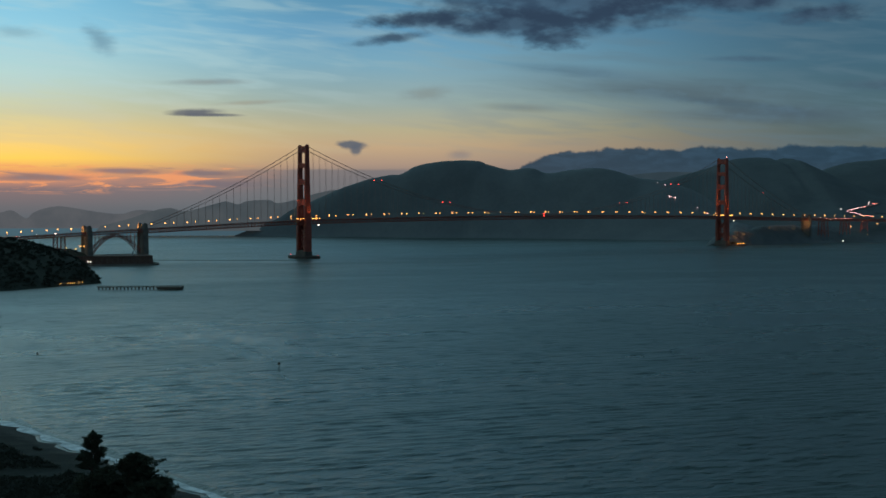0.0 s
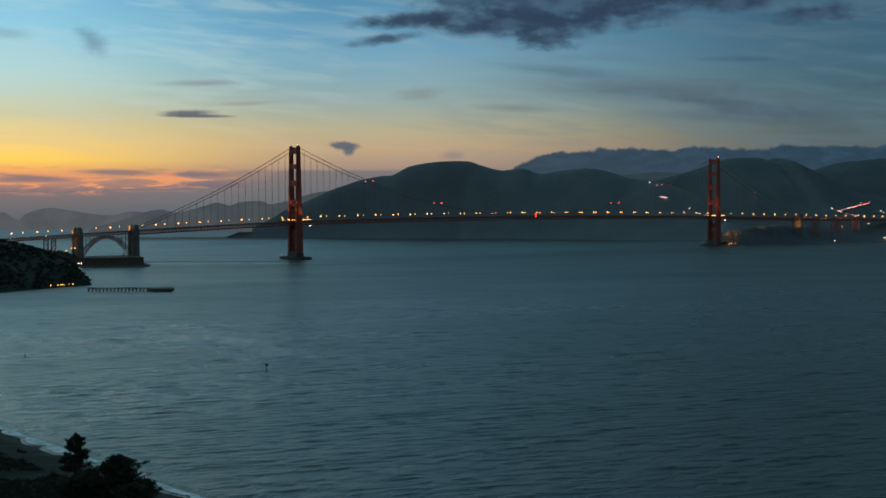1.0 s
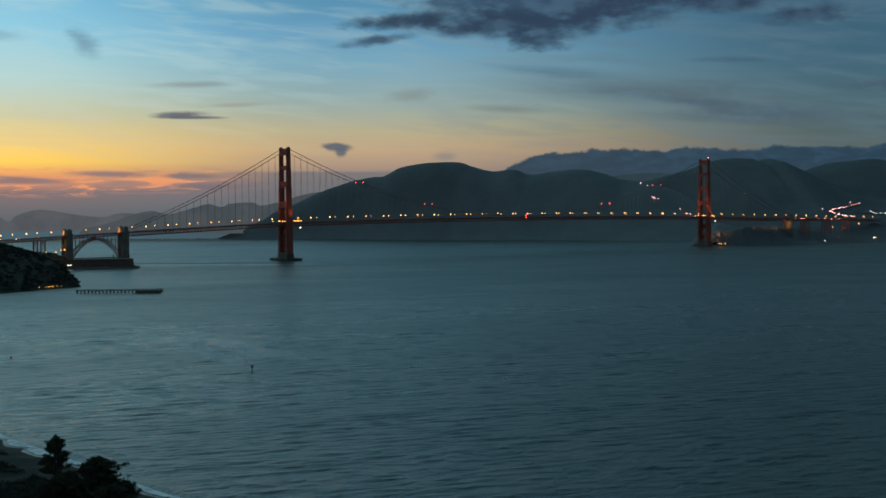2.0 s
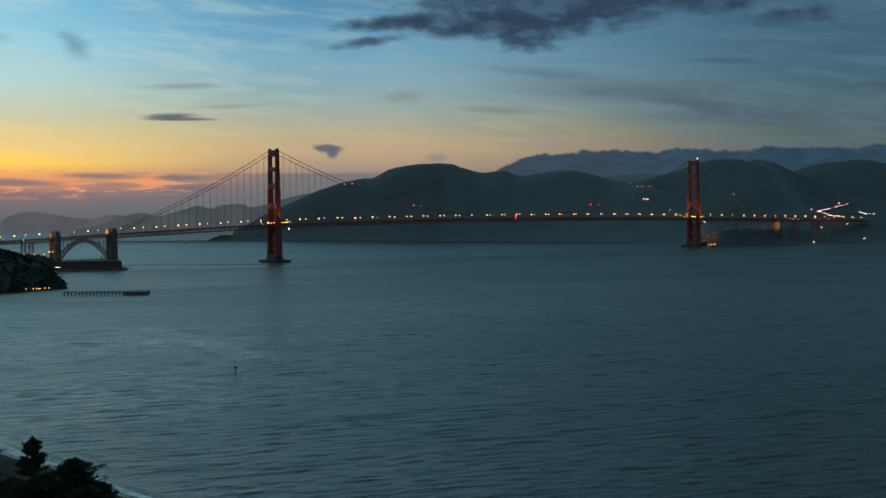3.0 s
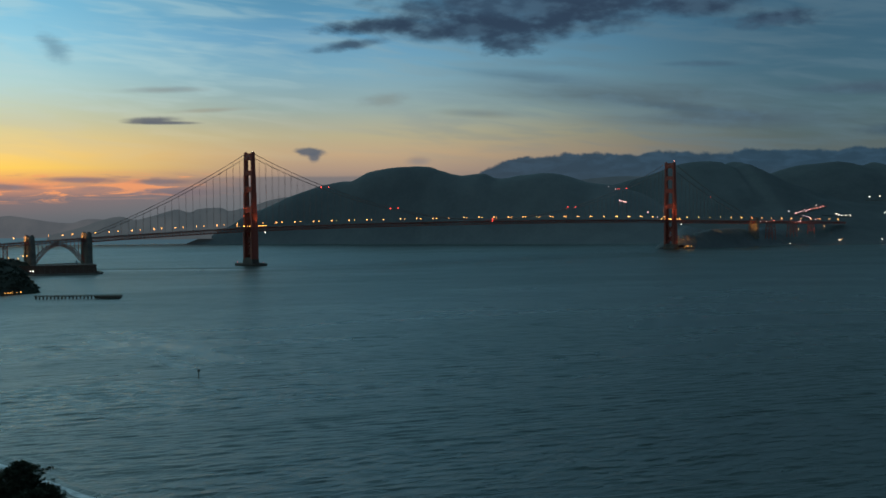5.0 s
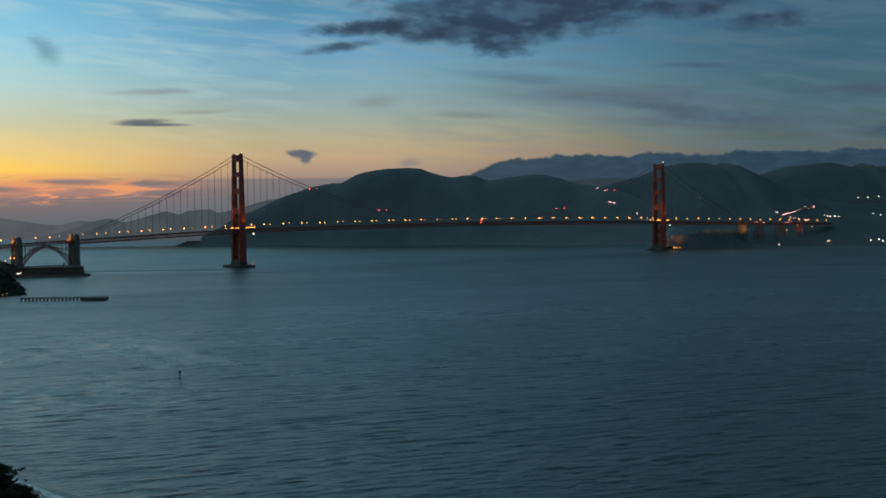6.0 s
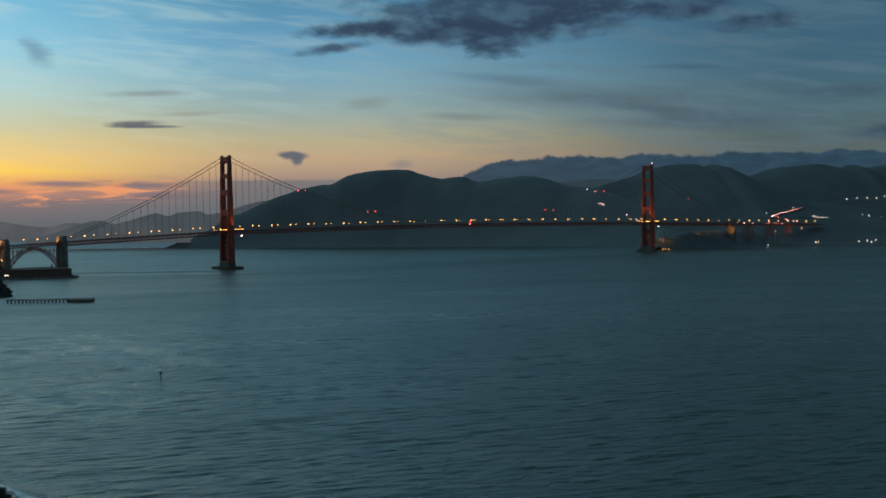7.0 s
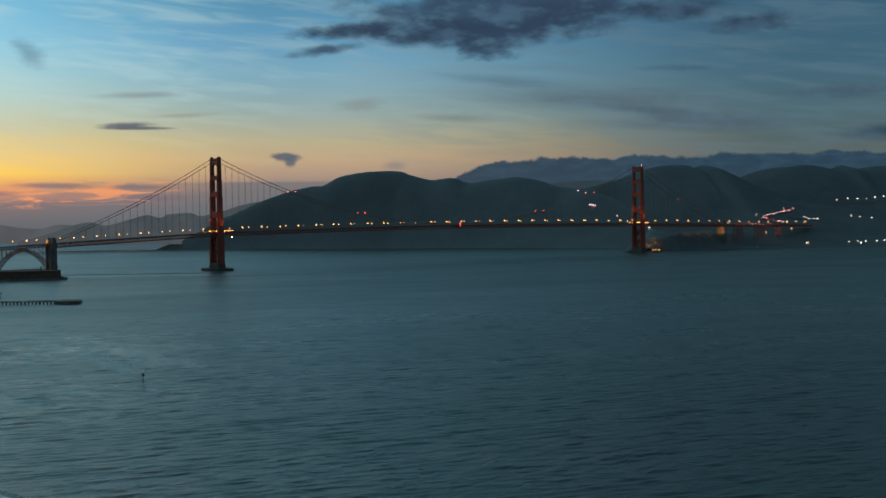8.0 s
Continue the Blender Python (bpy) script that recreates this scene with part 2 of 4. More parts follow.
def sea_material():
    m = bpy.data.materials.new("sea_water")
    m.use_nodes = True
    n = Nodes(m.node_tree)
    shader = m.node_tree.nodes["Principled BSDF"]
    where = n.node("ShaderNodeTexCoord").outputs["Object"]
    turn = n.node("ShaderNodeMapping")
    turn.vector_type = "TEXTURE"
    turn.inputs["Rotation"].default_value[2] = radians(-16)
    turn.inputs["Scale"].default_value = (2.1, 1.0, 1.0)
    n.put(turn.inputs["Vector"], where)
    swell = n.noise(turn.outputs[0], 0.05, 2.0, 0.5, 0.3)
    chop = n.noise(turn.outputs[0], 0.17, 3.0, 0.55, 0.5)
    ripple = n.noise(turn.outputs[0], 0.6, 3.0, 0.6, 0.3)
    patches = n.noise(turn.outputs[0], 0.0035, 4.0, 0.6, 1.2)
    bands = n.node("ShaderNodeMapping")
    bands.vector_type = "TEXTURE"
    bands.inputs["Rotation"].default_value[2] = radians(-37)
    bands.inputs["Scale"].default_value = (4.0, 1.0, 1.0)
    n.put(bands.inputs["Vector"], where)
    calm = n.step(n.noise(bands.outputs[0], 0.0042, 5.0, 0.62, 0.6), 0.52, 0.68)
    # smooth slicks left by the current behind the marker
    split = n.node("ShaderNodeSeparateXYZ")
    n.put(split.inputs[0], where)
    x, y = n.add(split.outputs[0], 980.0), n.add(split.outputs[1], 1545.0)
    across = n.add(n.add(n.mul(x, 0.986), n.mul(y, -0.168)), n.mul(n.sub(n.noise(where, 0.016, 1.5), 0.5), 24.0))
    along = n.add(n.mul(x, 0.168), n.mul(y, 0.986))
    reach = n.mul(n.step(along, -10.0, 30.0), n.step(along, 360.0, 200.0))
    narrow = n.mul(n.step(n.math("ABSOLUTE", across), 15.0, 0.0), 0.8)
    wide = n.mul(n.step(n.math("ABSOLUTE", n.sub(across, 36.0)), 30.0, 0.0), 0.65)
    # the tide rip off the fort
    rx, ry = n.add(split.outputs[0], 207.0), n.add(split.outputs[1], 75.0)
    rip_across = n.add(n.add(n.mul(rx, 0.66), n.mul(ry, 0.75)), n.mul(n.sub(n.noise(where, 0.006, 3.0), 0.5), 120.0))
    rip_along = n.add(n.mul(rx, 0.75), n.mul(ry, -0.66))
    rip = n.mul(n.step(n.math("ABSOLUTE", rip_across), 45.0, 8.0), n.step(n.math("ABSOLUTE", rip_along), 260.0, 90.0))
    rough_rip = n.mul(n.step(n.math("ABSOLUTE", n.sub(rip_across, 80.0)), 40.0, 8.0), n.step(n.math("ABSOLUTE", n.add(rip_along, 40.0)), 200.0, 70.0))
    slick = n.math("MAXIMUM", n.mul(n.math("MAXIMUM", narrow, wide), reach), n.math("MAXIMUM", n.mul(calm, 0.5), rip))
    n.put(shader.inputs["Base Color"], n.mix(n.step(patches, 0.3, 0.7), (0.030, 0.046, 0.044, 1), (0.041, 0.061, 0.057, 1)))
    n.put(shader.inputs["Roughness"], n.add(n.sub(n.add(n.step(patches, 0.35, 0.7, 0.25, 0.33), n.step(split.outputs[1], -1500.0, -700.0, 0.0, 0.085)), n.mul(slick, 0.08)), n.mul(rough_rip, 0.22)))
    shader.inputs["IOR"].default_value = 1.333
    height = n.add(n.add(n.mul(swell, 1.5), n.mul(chop, 1.0)), n.mul(ripple, 0.36))
    b = n.node("ShaderNodeBump")
    n.put(b.inputs["Strength"], n.sub(n.step(patches, 0.3, 0.7, 1.0, 0.75), n.mul(slick, 0.35)))
    b.inputs["Distance"].default_value = 1.3
    n.put(b.inputs["Height"], height)
    n.put(shader.inputs["Normal"], b.outputs[0])
    return m


ORANGE = material("orange_bridge_paint", (0.27, 0.058, 0.040), (0.34, 0.078, 0.052), 0.08, 0.55, 0.0, 0.15)
# cable paint greyed towards the hills' tone, in place of haze before it
CABLE = material("haze_paled_cable_paint", (0.195, 0.135, 0.118), (0.235, 0.165, 0.145), 0.2, 0.6, 0.0, 0.1)
CONCRETE = material("weathered_concrete", (0.13, 0.12, 0.105), (0.21, 0.195, 0.17), 0.12, 0.85, 0.0, 0.4)
ASPHALT = material("asphalt", (0.04, 0.04, 0.042), (0.06, 0.06, 0.06), 0.3, 0.9)
BRICK = material("dark_fort_brick", (0.10, 0.06, 0.048), (0.15, 0.09, 0.07), 0.2, 0.9)
STEEL = material("galvanised_steel", (0.22, 0.22, 0.23), (0.3, 0.3, 0.31), 1.0, 0.5, 0.6, 0.1)
TIMBER = material("wet_dark_timber", (0.06, 0.048, 0.036), (0.11, 0.09, 0.07), 0.8, 0.8)
# grass and scrub are paled and blued: evening haze put into their colour
HAZED_GRASS = material("haze_tinted_grass_hills", (0.112, 0.130, 0.136), (0.138, 0.157, 0.162), 0.008, 0.95, 0.0, 0.3, 9.0, gloss=0.12)
HAZED_SCRUB = material("haze_tinted_scrub", (0.080, 0.093, 0.098), (0.103, 0.118, 0.122), 0.008, 0.95, 0.0, 0.3, 9.0, gloss=0.12)
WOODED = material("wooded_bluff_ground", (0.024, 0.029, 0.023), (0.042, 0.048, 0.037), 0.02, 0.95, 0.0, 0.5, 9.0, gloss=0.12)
# saddle and far coasts: the haze before them is given off by the hills
MISTY = haze_glow("haze_glow_saddle_hill", srgb(47, 61, 69), srgb(53, 67, 75))
HAZY = haze_glow("far_hazy_hills", srgb(66, 74, 79), srgb(76, 82, 86))
PALE = haze_glow("farthest_hazy_hills", srgb(80, 84, 89), srgb(89, 91, 95))
ROCK = material("bare_shore_rock", (0.07, 0.065, 0.05), (0.13, 0.115, 0.09), 0.03, 0.95, 0.0, 0.8, gloss=0.12)
PIER = material("stained_pier_concrete", (0.06, 0.05, 0.042), (0.11, 0.09, 0.075), 0.1, 0.85, 0.0, 0.4)
def beach_material():
    """Damp sand by the water that gives way to dune grass inland along a ragged line."""
    m = bpy.data.materials.new("beach_and_dune")
    m.use_nodes = True
    n = Nodes(m.node_tree)
    shader = m.node_tree.nodes["Principled BSDF"]
    where = n.node("ShaderNodeTexCoord").outputs["Object"]
    split = n.node("ShaderNodeSeparateXYZ")
    n.put(split.inputs[0], where)
    broad, grain = n.noise(where, 0.06, 5.0, 0.6), n.noise(where, 0.7, 4.0, 0.6)
    both = n.step(n.add(n.mul(broad, 0.6), n.mul(grain, 0.4)), 0.35, 0.65)
    sand = n.mix(both, (0.030, 0.029, 0.027, 1), (0.052, 0.049, 0.043, 1))
    grass = n.mix(both, (0.009, 0.011, 0.009, 1), (0.022, 0.025, 0.019, 1))
    inland = n.sub(-1207.0, n.add(split.outputs[0], n.mul(n.sub(broad, 0.5), 26.0)))
    n.put(shader.inputs["Base Color"], n.mix(n.step(inland, 7.0, 15.0), sand, grass))
    shader.inputs["Roughness"].default_value = 0.9
    shader.inputs["Specular IOR Level"].default_value = 0.12
    b = n.node("ShaderNodeBump")
    b.inputs["Strength"].default_value = 0.6
    b.inputs["Distance"].default_value = 0.4
    n.put(b.inputs["Height"], n.add(broad, n.mul(grain, 0.5)))
    n.put(shader.inputs["Normal"], b.outputs[0])
    return m


BEACH = beach_material()
WOODS = material("bluff_foliage", (0.031, 0.037, 0.030), (0.046, 0.054, 0.042), 0.1, 0.9, 0.0, 0.0, gloss=0.12)
BRUSH = material("dry_dune_brush", (0.026, 0.031, 0.024), (0.046, 0.052, 0.039), 0.3, 0.9, 0.0, 0.0, gloss=0.12)
BARK = material("cypress_bark", (0.06, 0.045, 0.033), (0.10, 0.075, 0.055), 0.8, 0.9)
LEAF = material("cypress_foliage", (0.038, 0.047, 0.033), (0.068, 0.080, 0.052), 0.4, 0.8, 0.0, 0.0, gloss=0.12)
FOAM = material("surf_foam", (0.30, 0.33, 0.34), (0.82, 0.83, 0.83), 0.22, 0.7, 0.0, 0.4)
SEA = sea_material()
WARM = glowing("sodium_lamp_glow", (1.0, 0.40, 0.11), 5.0)
WHITE = glowing("white_lamp_glow", (1.0, 0.82, 0.66), 6.0)
RED = glowing("red_beacon_glow", (1.0, 0.06, 0.04), 5.0)
AMBER = glowing("amber_lamp_glow", (1.0, 0.42, 0.08), 5.0)


# ---- mesh helpers ----
def part(name, bm, mat, parent=None, label=""):
    """Links a bmesh as one mesh object."""
    mesh = bpy.data.meshes.new(name)
    bm.to_mesh(mesh)
    bm.free()
    mesh.materials.append(mat)
    ob = new(name, mesh)
    ob.parent = parent
    return tagged(ob, label) if label else ob


def thing(name, x, y, z, label, category, group="", kind="", turn=0.0):
    ob = new(name)
    ob.empty_display_size = 1.0
    ob.matrix_world = pose(x, y, z, 0, 0, turn)
    return tagged(ob, label, category, group, kind)


def box(bm, x0, x1, y0, y1, z0, z1, top=1.0, m=None):
    """A box whose upper face is drawn in by the factor top."""
    cx, cy = (x0 + x1) / 2, (y0 + y1) / 2
    v = []
    for z, k in ((z0, 1.0), (z1, top)):
        for x, y in ((x0, y0), (x1, y0), (x1, y1), (x0, y1)):
            p = Vector((cx + (x - cx) * k, cy + (y - cy) * k, z))
            v.append(bm.verts.new(m @ p if m else p))
    for f in ((3, 2, 1, 0), (4, 5, 6, 7), (0, 1, 5, 4), (1, 2, 6, 5), (2, 3, 7, 6), (3, 0, 4, 7)):
        bm.faces.new([v[i] for i in f])


def bar(bm, p, q, wide, high=None, sides=4):
    """A straight bar from p to q."""
    p, q = Vector(p), Vector(q)
    high = high or wide
    along = (q - p).normalized()
    side = along.cross(Vector((0, 0, 1)))
    side = side.normalized() if side.length > 1e-4 else Vector((1, 0, 0))
    up = side.cross(along)
    rings = []
    for at in (p, q):
        ring = []
        for k in range(sides):
            a = 2 * math.pi * (k + 0.5) / sides
            r = math.sqrt(2) if sides == 4 else 1.0
            ring.append(bm.verts.new(at + side * (math.cos(a) * wide / 2 * r) + up * (math.sin(a) * high / 2 * r)))
        rings.append(ring)
    for k in range(sides):
        j = (k + 1) % sides
        bm.faces.new((rings[0][k], rings[0][j], rings[1][j], rings[1][k]))
    bm.faces.new(rings[0][::-1])
    bm.faces.new(rings[1])


def tube(bm, points, radius, sides=8):
    """A round tube along points; radius may be a function of the step from 0 to 1."""
    points = [Vector(p) for p in points]
    rings = []
    for i, p in enumerate(points):
        along = (points[min(i + 1, len(points) - 1)] - points[max(i - 1, 0)]).normalized()
        side = along.cross(Vector((0, 0, 1)))
        side = side.normalized() if side.length > 1e-3 else Vector((1, 0, 0))
        up = side.cross(along)
        r = radius(i / (len(points) - 1)) if callable(radius) else radius
        rings.append([bm.verts.new(p + (side * math.cos(2 * math.pi * k / sides) + up * math.sin(2 * math.pi * k / sides)) * r) for k in range(sides)])
    for a, b in zip(rings, rings[1:]):
        for k in range(sides):
            j = (k + 1) % sides
            bm.faces.new((a[k], a[j], b[j], b[k]))
    bm.faces.new(rings[0][::-1])
    bm.faces.new(rings[-1])


def ball(bm, x, y, z, r, flat=1.0, m=1):
    bmesh.ops.create_icosphere(bm, subdivisions=m, radius=r, matrix=Matrix.Translation((x, y, z)) @ Matrix.Diagonal((1, 1, flat, 1)))


def smooth(ob):
    for f in ob.data.polygons:
        f.use_smooth = True
    return ob


def catmull(points, s):
    """A smooth curve through points; s from 0 to 1."""
    n = len(points) - 1
    i = min(int(s * n), n - 1)
    t = s * n - i
    a, b, c, d = (Vector(points[max(0, min(n, i + k))]) for k in (-1, 0, 1, 2))
    return 0.5 * (2 * b + (c - a) * t + (2 * a - 5 * b + 4 * c - d) * t * t + (3 * b - a - 3 * c + d) * t ** 3)


# ---- sea and land ----
def sheet(name, mat, label, category):
    bm = bmesh.new()
    rings = []
    for r in (0.0, 400, 1500, 5000, 30000):
        rings.append([bm.verts.new((-600 + r * math.cos(a * math.pi / 24), -600 + r * math.sin(a * math.pi / 24), 0)) for a in range(48)] if r else [bm.verts.new((-600, -600, 0))])
    for k in range(48):
        bm.faces.new((rings[0][0], rings[1][k], rings[1][(k + 1) % 48]))
    for a, b in zip(rings[1:], rings[2:]):
        for k in range(48):
            bm.faces.new((a[k], b[k], b[(k + 1) % 48], a[(k + 1) % 48]))
    return tagged(part(name, bm, mat), label, category, kind="structure")


sheet("water", SEA, "dark teal rippled bay water at dusk", "water").location.z = -0.5


def waves():
    """The bay nearest the beach, with its wave trains as real relief; they die out towards the edges of the patch."""
    rng = np.random.default_rng(4)
    far = 370 * np.exp(np.arange(0, 1180) * 0.0016)
    bearing = np.radians(39 + np.linspace(-22, 22, 570))
    gb, gv = np.meshgrid(bearing, far, indexing="ij")
    gx, gy = -1400 + gv * np.sin(gb), -2330 + gv * np.cos(gb)
    z = np.zeros_like(gx)
    for k in range(42):
        long = max(3.6, 7.6 * math.exp(rng.normal() * 0.3))
        a = radians(72 + rng.normal() * 15)
        kx, ky = 2 * np.pi / long * np.cos(a), 2 * np.pi / long * np.sin(a)
        bend = 1.5 * np.sin(gx * rng.uniform(0.008, 0.03) + rng.uniform(0, 6)) * np.sin(gy * rng.uniform(0.008, 0.03) + rng.uniform(0, 6))
        group = 0.65 + 0.35 * np.sin(gx * rng.uniform(0.03, 0.12) + gy * rng.uniform(-0.1, 0.1) + rng.uniform(0, 6))
        kept = np.clip((long / (0.0016 * gv) - 2.6) / 3.0, 0, 1)
        z += 0.0058 * long * kept * group * (1 - np.abs(np.sin((kx * gx + ky * gy + bend + rng.uniform(0, 6)) / 2)) - 0.36) * 2
    edge = np.minimum(np.clip((far[-1] - gv) / 500, 0, 1), np.clip((np.radians(22) - np.abs(gb - radians(39))) / 0.03, 0, 1))
    edge = edge * edge * (3 - 2 * edge)
    shoal = np.clip((gx + 1208) / 20, 0.25, 1)
    z = z * edge * shoal
    for off, high, seed in ((5.2, 1.15, 1.0), (13.0, 0.4, 2.2), (24.0, 0.3, 4.0), (38.0, 0.22, 5.1)):  # swells rolling in along the beach
        line = -1206 + off + 1.4 * np.sin(gy * 0.045 + seed) + 0.7 * np.sin(gy * 0.13 + seed)
        z += high * np.exp(-((gx - line) / 1.6) ** 2) * (0.7 + 0.3 * np.sin(gy * 0.06 + seed * 2)) * (gy < -1600)
    z = z - 0.52 * (1 - np.minimum(edge * 3, 1))
    nx, ny = gx.shape
    index = np.arange(nx * ny).reshape(nx, ny)
    faces = np.stack([index[:-1, :-1], index[1:, :-1], index[1:, 1:], index[:-1, 1:]], -1).reshape(-1, 4)
    mesh = bpy.data.meshes.new("water_near")
    mesh.vertices.add(nx * ny)
    mesh.vertices.foreach_set("co", np.stack([gx, gy, z], -1).ravel())
    mesh.loops.add(faces.size)
    mesh.loops.foreach_set("vertex_index", faces.ravel())
    mesh.polygons.add(len(faces))
    mesh.polygons.foreach_set("loop_start", np.arange(0, faces.size, 4))
    mesh.polygons.foreach_set("use_smooth", np.ones(len(faces), dtype=bool))
    mesh.update(calc_edges=True)
    mesh.validate()
    if mesh.polygons[0].normal.z < 0:
        mesh.flip_normals()
    mesh.materials.append(SEA)
    tagged(new("water_near", mesh), "dark teal bay water with small wind waves", "water", kind="structure")


waves()


def hill(name, ridge, front, back, mat, label, rough=12.0, foot=-6.0, steps=150, rows=44, power=1.0, knobs=0.012, category="hill", tail=None):
    """A ridge of hills: the crest follows the points, the flanks fall off on both sides and are cut by gullies.
    front: the flank's width on the camera's side, at even steps along the ridge."""
    bm = bmesh.new()
    first, last = Vector(ridge[0]), Vector(ridge[-1])
    along = (last - first).to_2d().normalized()
    side = Vector((along.y, -along.x, 0))
    grid = []
    for i in range(steps + 1):
        s = i / steps
        crest = catmull(ridge, s)
        f = float(np.interp(s, np.linspace(0, 1, len(front)), front))
        line = []
        for j in range(rows + 1):
            v = max(-0.389, 1.0 - (rows - j) / (rows * 0.72))
            p = crest + side * (v * f if v > 0 else v * (back if s < 0.5 else back + (tail or back) * (2 * s - 1) - back * (2 * s - 1)))
            fall = 0.5 + 0.5 * math.cos(math.pi * min(abs(v) if v > 0 else abs(v) / 0.389, 1.0))
            fall = fall ** power
            q = Vector((p.x * 0.006, p.y * 0.006, 3.0))
            gully = noise.fractal(q, 1.0, 2.0, 5) * rough * (1.0 - 0.75 * max(0.0, 1.0 - abs(v) * 6))
            small = noise.fractal(Vector((p.x, p.y, 0)) * 0.045, 0.9, 2.1, 3) * rough * knobs * 20
            z = foot + (crest.z - foot) * fall + (gully * min(1.0, fall * 3 + 0.1) + small * 0.5) * min(1.0, fall * 4)
            line.append(bm.verts.new((p.x, p.y, z)))
        grid.append(line)
    for a, b in zip(grid, grid[1:]):
        for j in range(rows):
            bm.faces.new((a[j], a[j + 1], b[j + 1], b[j]))
    bmesh.ops.recalc_face_normals(bm, faces=bm.faces)
    return tagged(smooth(part(name, bm, mat)), label, category, kind="structure")


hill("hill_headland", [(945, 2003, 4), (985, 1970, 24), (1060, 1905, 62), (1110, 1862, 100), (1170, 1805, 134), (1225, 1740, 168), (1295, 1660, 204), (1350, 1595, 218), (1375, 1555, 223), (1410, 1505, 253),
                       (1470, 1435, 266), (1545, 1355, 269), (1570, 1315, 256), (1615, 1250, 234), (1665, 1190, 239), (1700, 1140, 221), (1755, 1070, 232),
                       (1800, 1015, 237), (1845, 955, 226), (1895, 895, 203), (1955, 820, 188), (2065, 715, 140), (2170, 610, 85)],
     (40, 110, 180, 240, 290, 350, 450, 580), 700, HAZED_GRASS, "dark rounded coastal headland hills with scrub", 9.0)
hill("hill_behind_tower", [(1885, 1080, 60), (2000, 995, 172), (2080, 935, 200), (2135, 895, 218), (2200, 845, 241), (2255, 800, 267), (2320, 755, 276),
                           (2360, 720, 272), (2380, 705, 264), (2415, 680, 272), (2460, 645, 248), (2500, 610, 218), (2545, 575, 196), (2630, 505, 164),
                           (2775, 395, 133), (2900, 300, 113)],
     (120, 640, 1000, 1100, 1130, 1150), 700, HAZED_SCRUB, "dark steep hill behind the far bridge tower", 9.0)
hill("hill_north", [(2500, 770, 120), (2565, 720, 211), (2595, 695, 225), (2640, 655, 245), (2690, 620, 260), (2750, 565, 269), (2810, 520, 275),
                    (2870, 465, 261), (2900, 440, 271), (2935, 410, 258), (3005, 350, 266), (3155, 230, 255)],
     (700, 1000), 500, HAZED_SCRUB, "dark wooded hill along the northern shore", 8.0)
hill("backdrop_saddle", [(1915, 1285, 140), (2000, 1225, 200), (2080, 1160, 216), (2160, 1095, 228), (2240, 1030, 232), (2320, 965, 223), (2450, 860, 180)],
     (200, 200), 300, MISTY, "distant hill in painted haze seen through the saddle", 5.0)
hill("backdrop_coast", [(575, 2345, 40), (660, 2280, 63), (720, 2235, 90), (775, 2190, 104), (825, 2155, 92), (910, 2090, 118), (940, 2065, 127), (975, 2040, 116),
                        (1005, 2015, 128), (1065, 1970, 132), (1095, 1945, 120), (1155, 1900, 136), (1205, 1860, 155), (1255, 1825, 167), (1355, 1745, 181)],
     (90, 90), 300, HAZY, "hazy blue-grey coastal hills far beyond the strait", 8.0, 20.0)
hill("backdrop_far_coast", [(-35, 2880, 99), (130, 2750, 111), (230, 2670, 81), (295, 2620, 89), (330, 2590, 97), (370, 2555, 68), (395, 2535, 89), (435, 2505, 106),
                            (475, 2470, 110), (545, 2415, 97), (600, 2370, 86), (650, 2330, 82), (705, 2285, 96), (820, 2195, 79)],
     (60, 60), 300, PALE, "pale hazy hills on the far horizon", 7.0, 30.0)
hill("hill_point", [(1296, 8, 6), (1312, 22, 24), (1338, 42, 34), (1420, 95, 32), (1520, 170, 40), (1640, 260, 56)],
     (60, 150), 160, HAZED_GRASS, "bare dark rocky point below the far tower", 16.0, steps=110, rows=44, knobs=0.03)
hill("hill_spur", [(1336, 16, 8), (1362, 24, 38), (1412, 30, 36), (1470, 34, 46), (1540, 38, 49), (1606, 44, 50), (1680, 62, 46), (1760, 84, 46), (1850, 110, 42), (1950, 140, 36), (2060, 175, 24)],
     (45, 150), 120, HAZED_GRASS, "rocky spur under the northern side span", 13.0, steps=170, rows=36, knobs=0.03)
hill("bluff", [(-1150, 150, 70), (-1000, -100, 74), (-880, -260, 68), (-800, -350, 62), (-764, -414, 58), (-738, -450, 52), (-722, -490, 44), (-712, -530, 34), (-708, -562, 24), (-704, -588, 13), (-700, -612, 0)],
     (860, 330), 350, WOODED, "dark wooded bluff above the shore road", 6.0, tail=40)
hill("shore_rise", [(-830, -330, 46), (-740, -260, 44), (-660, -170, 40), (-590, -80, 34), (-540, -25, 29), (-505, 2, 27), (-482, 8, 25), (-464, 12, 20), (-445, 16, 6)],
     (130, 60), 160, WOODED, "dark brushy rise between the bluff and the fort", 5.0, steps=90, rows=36)


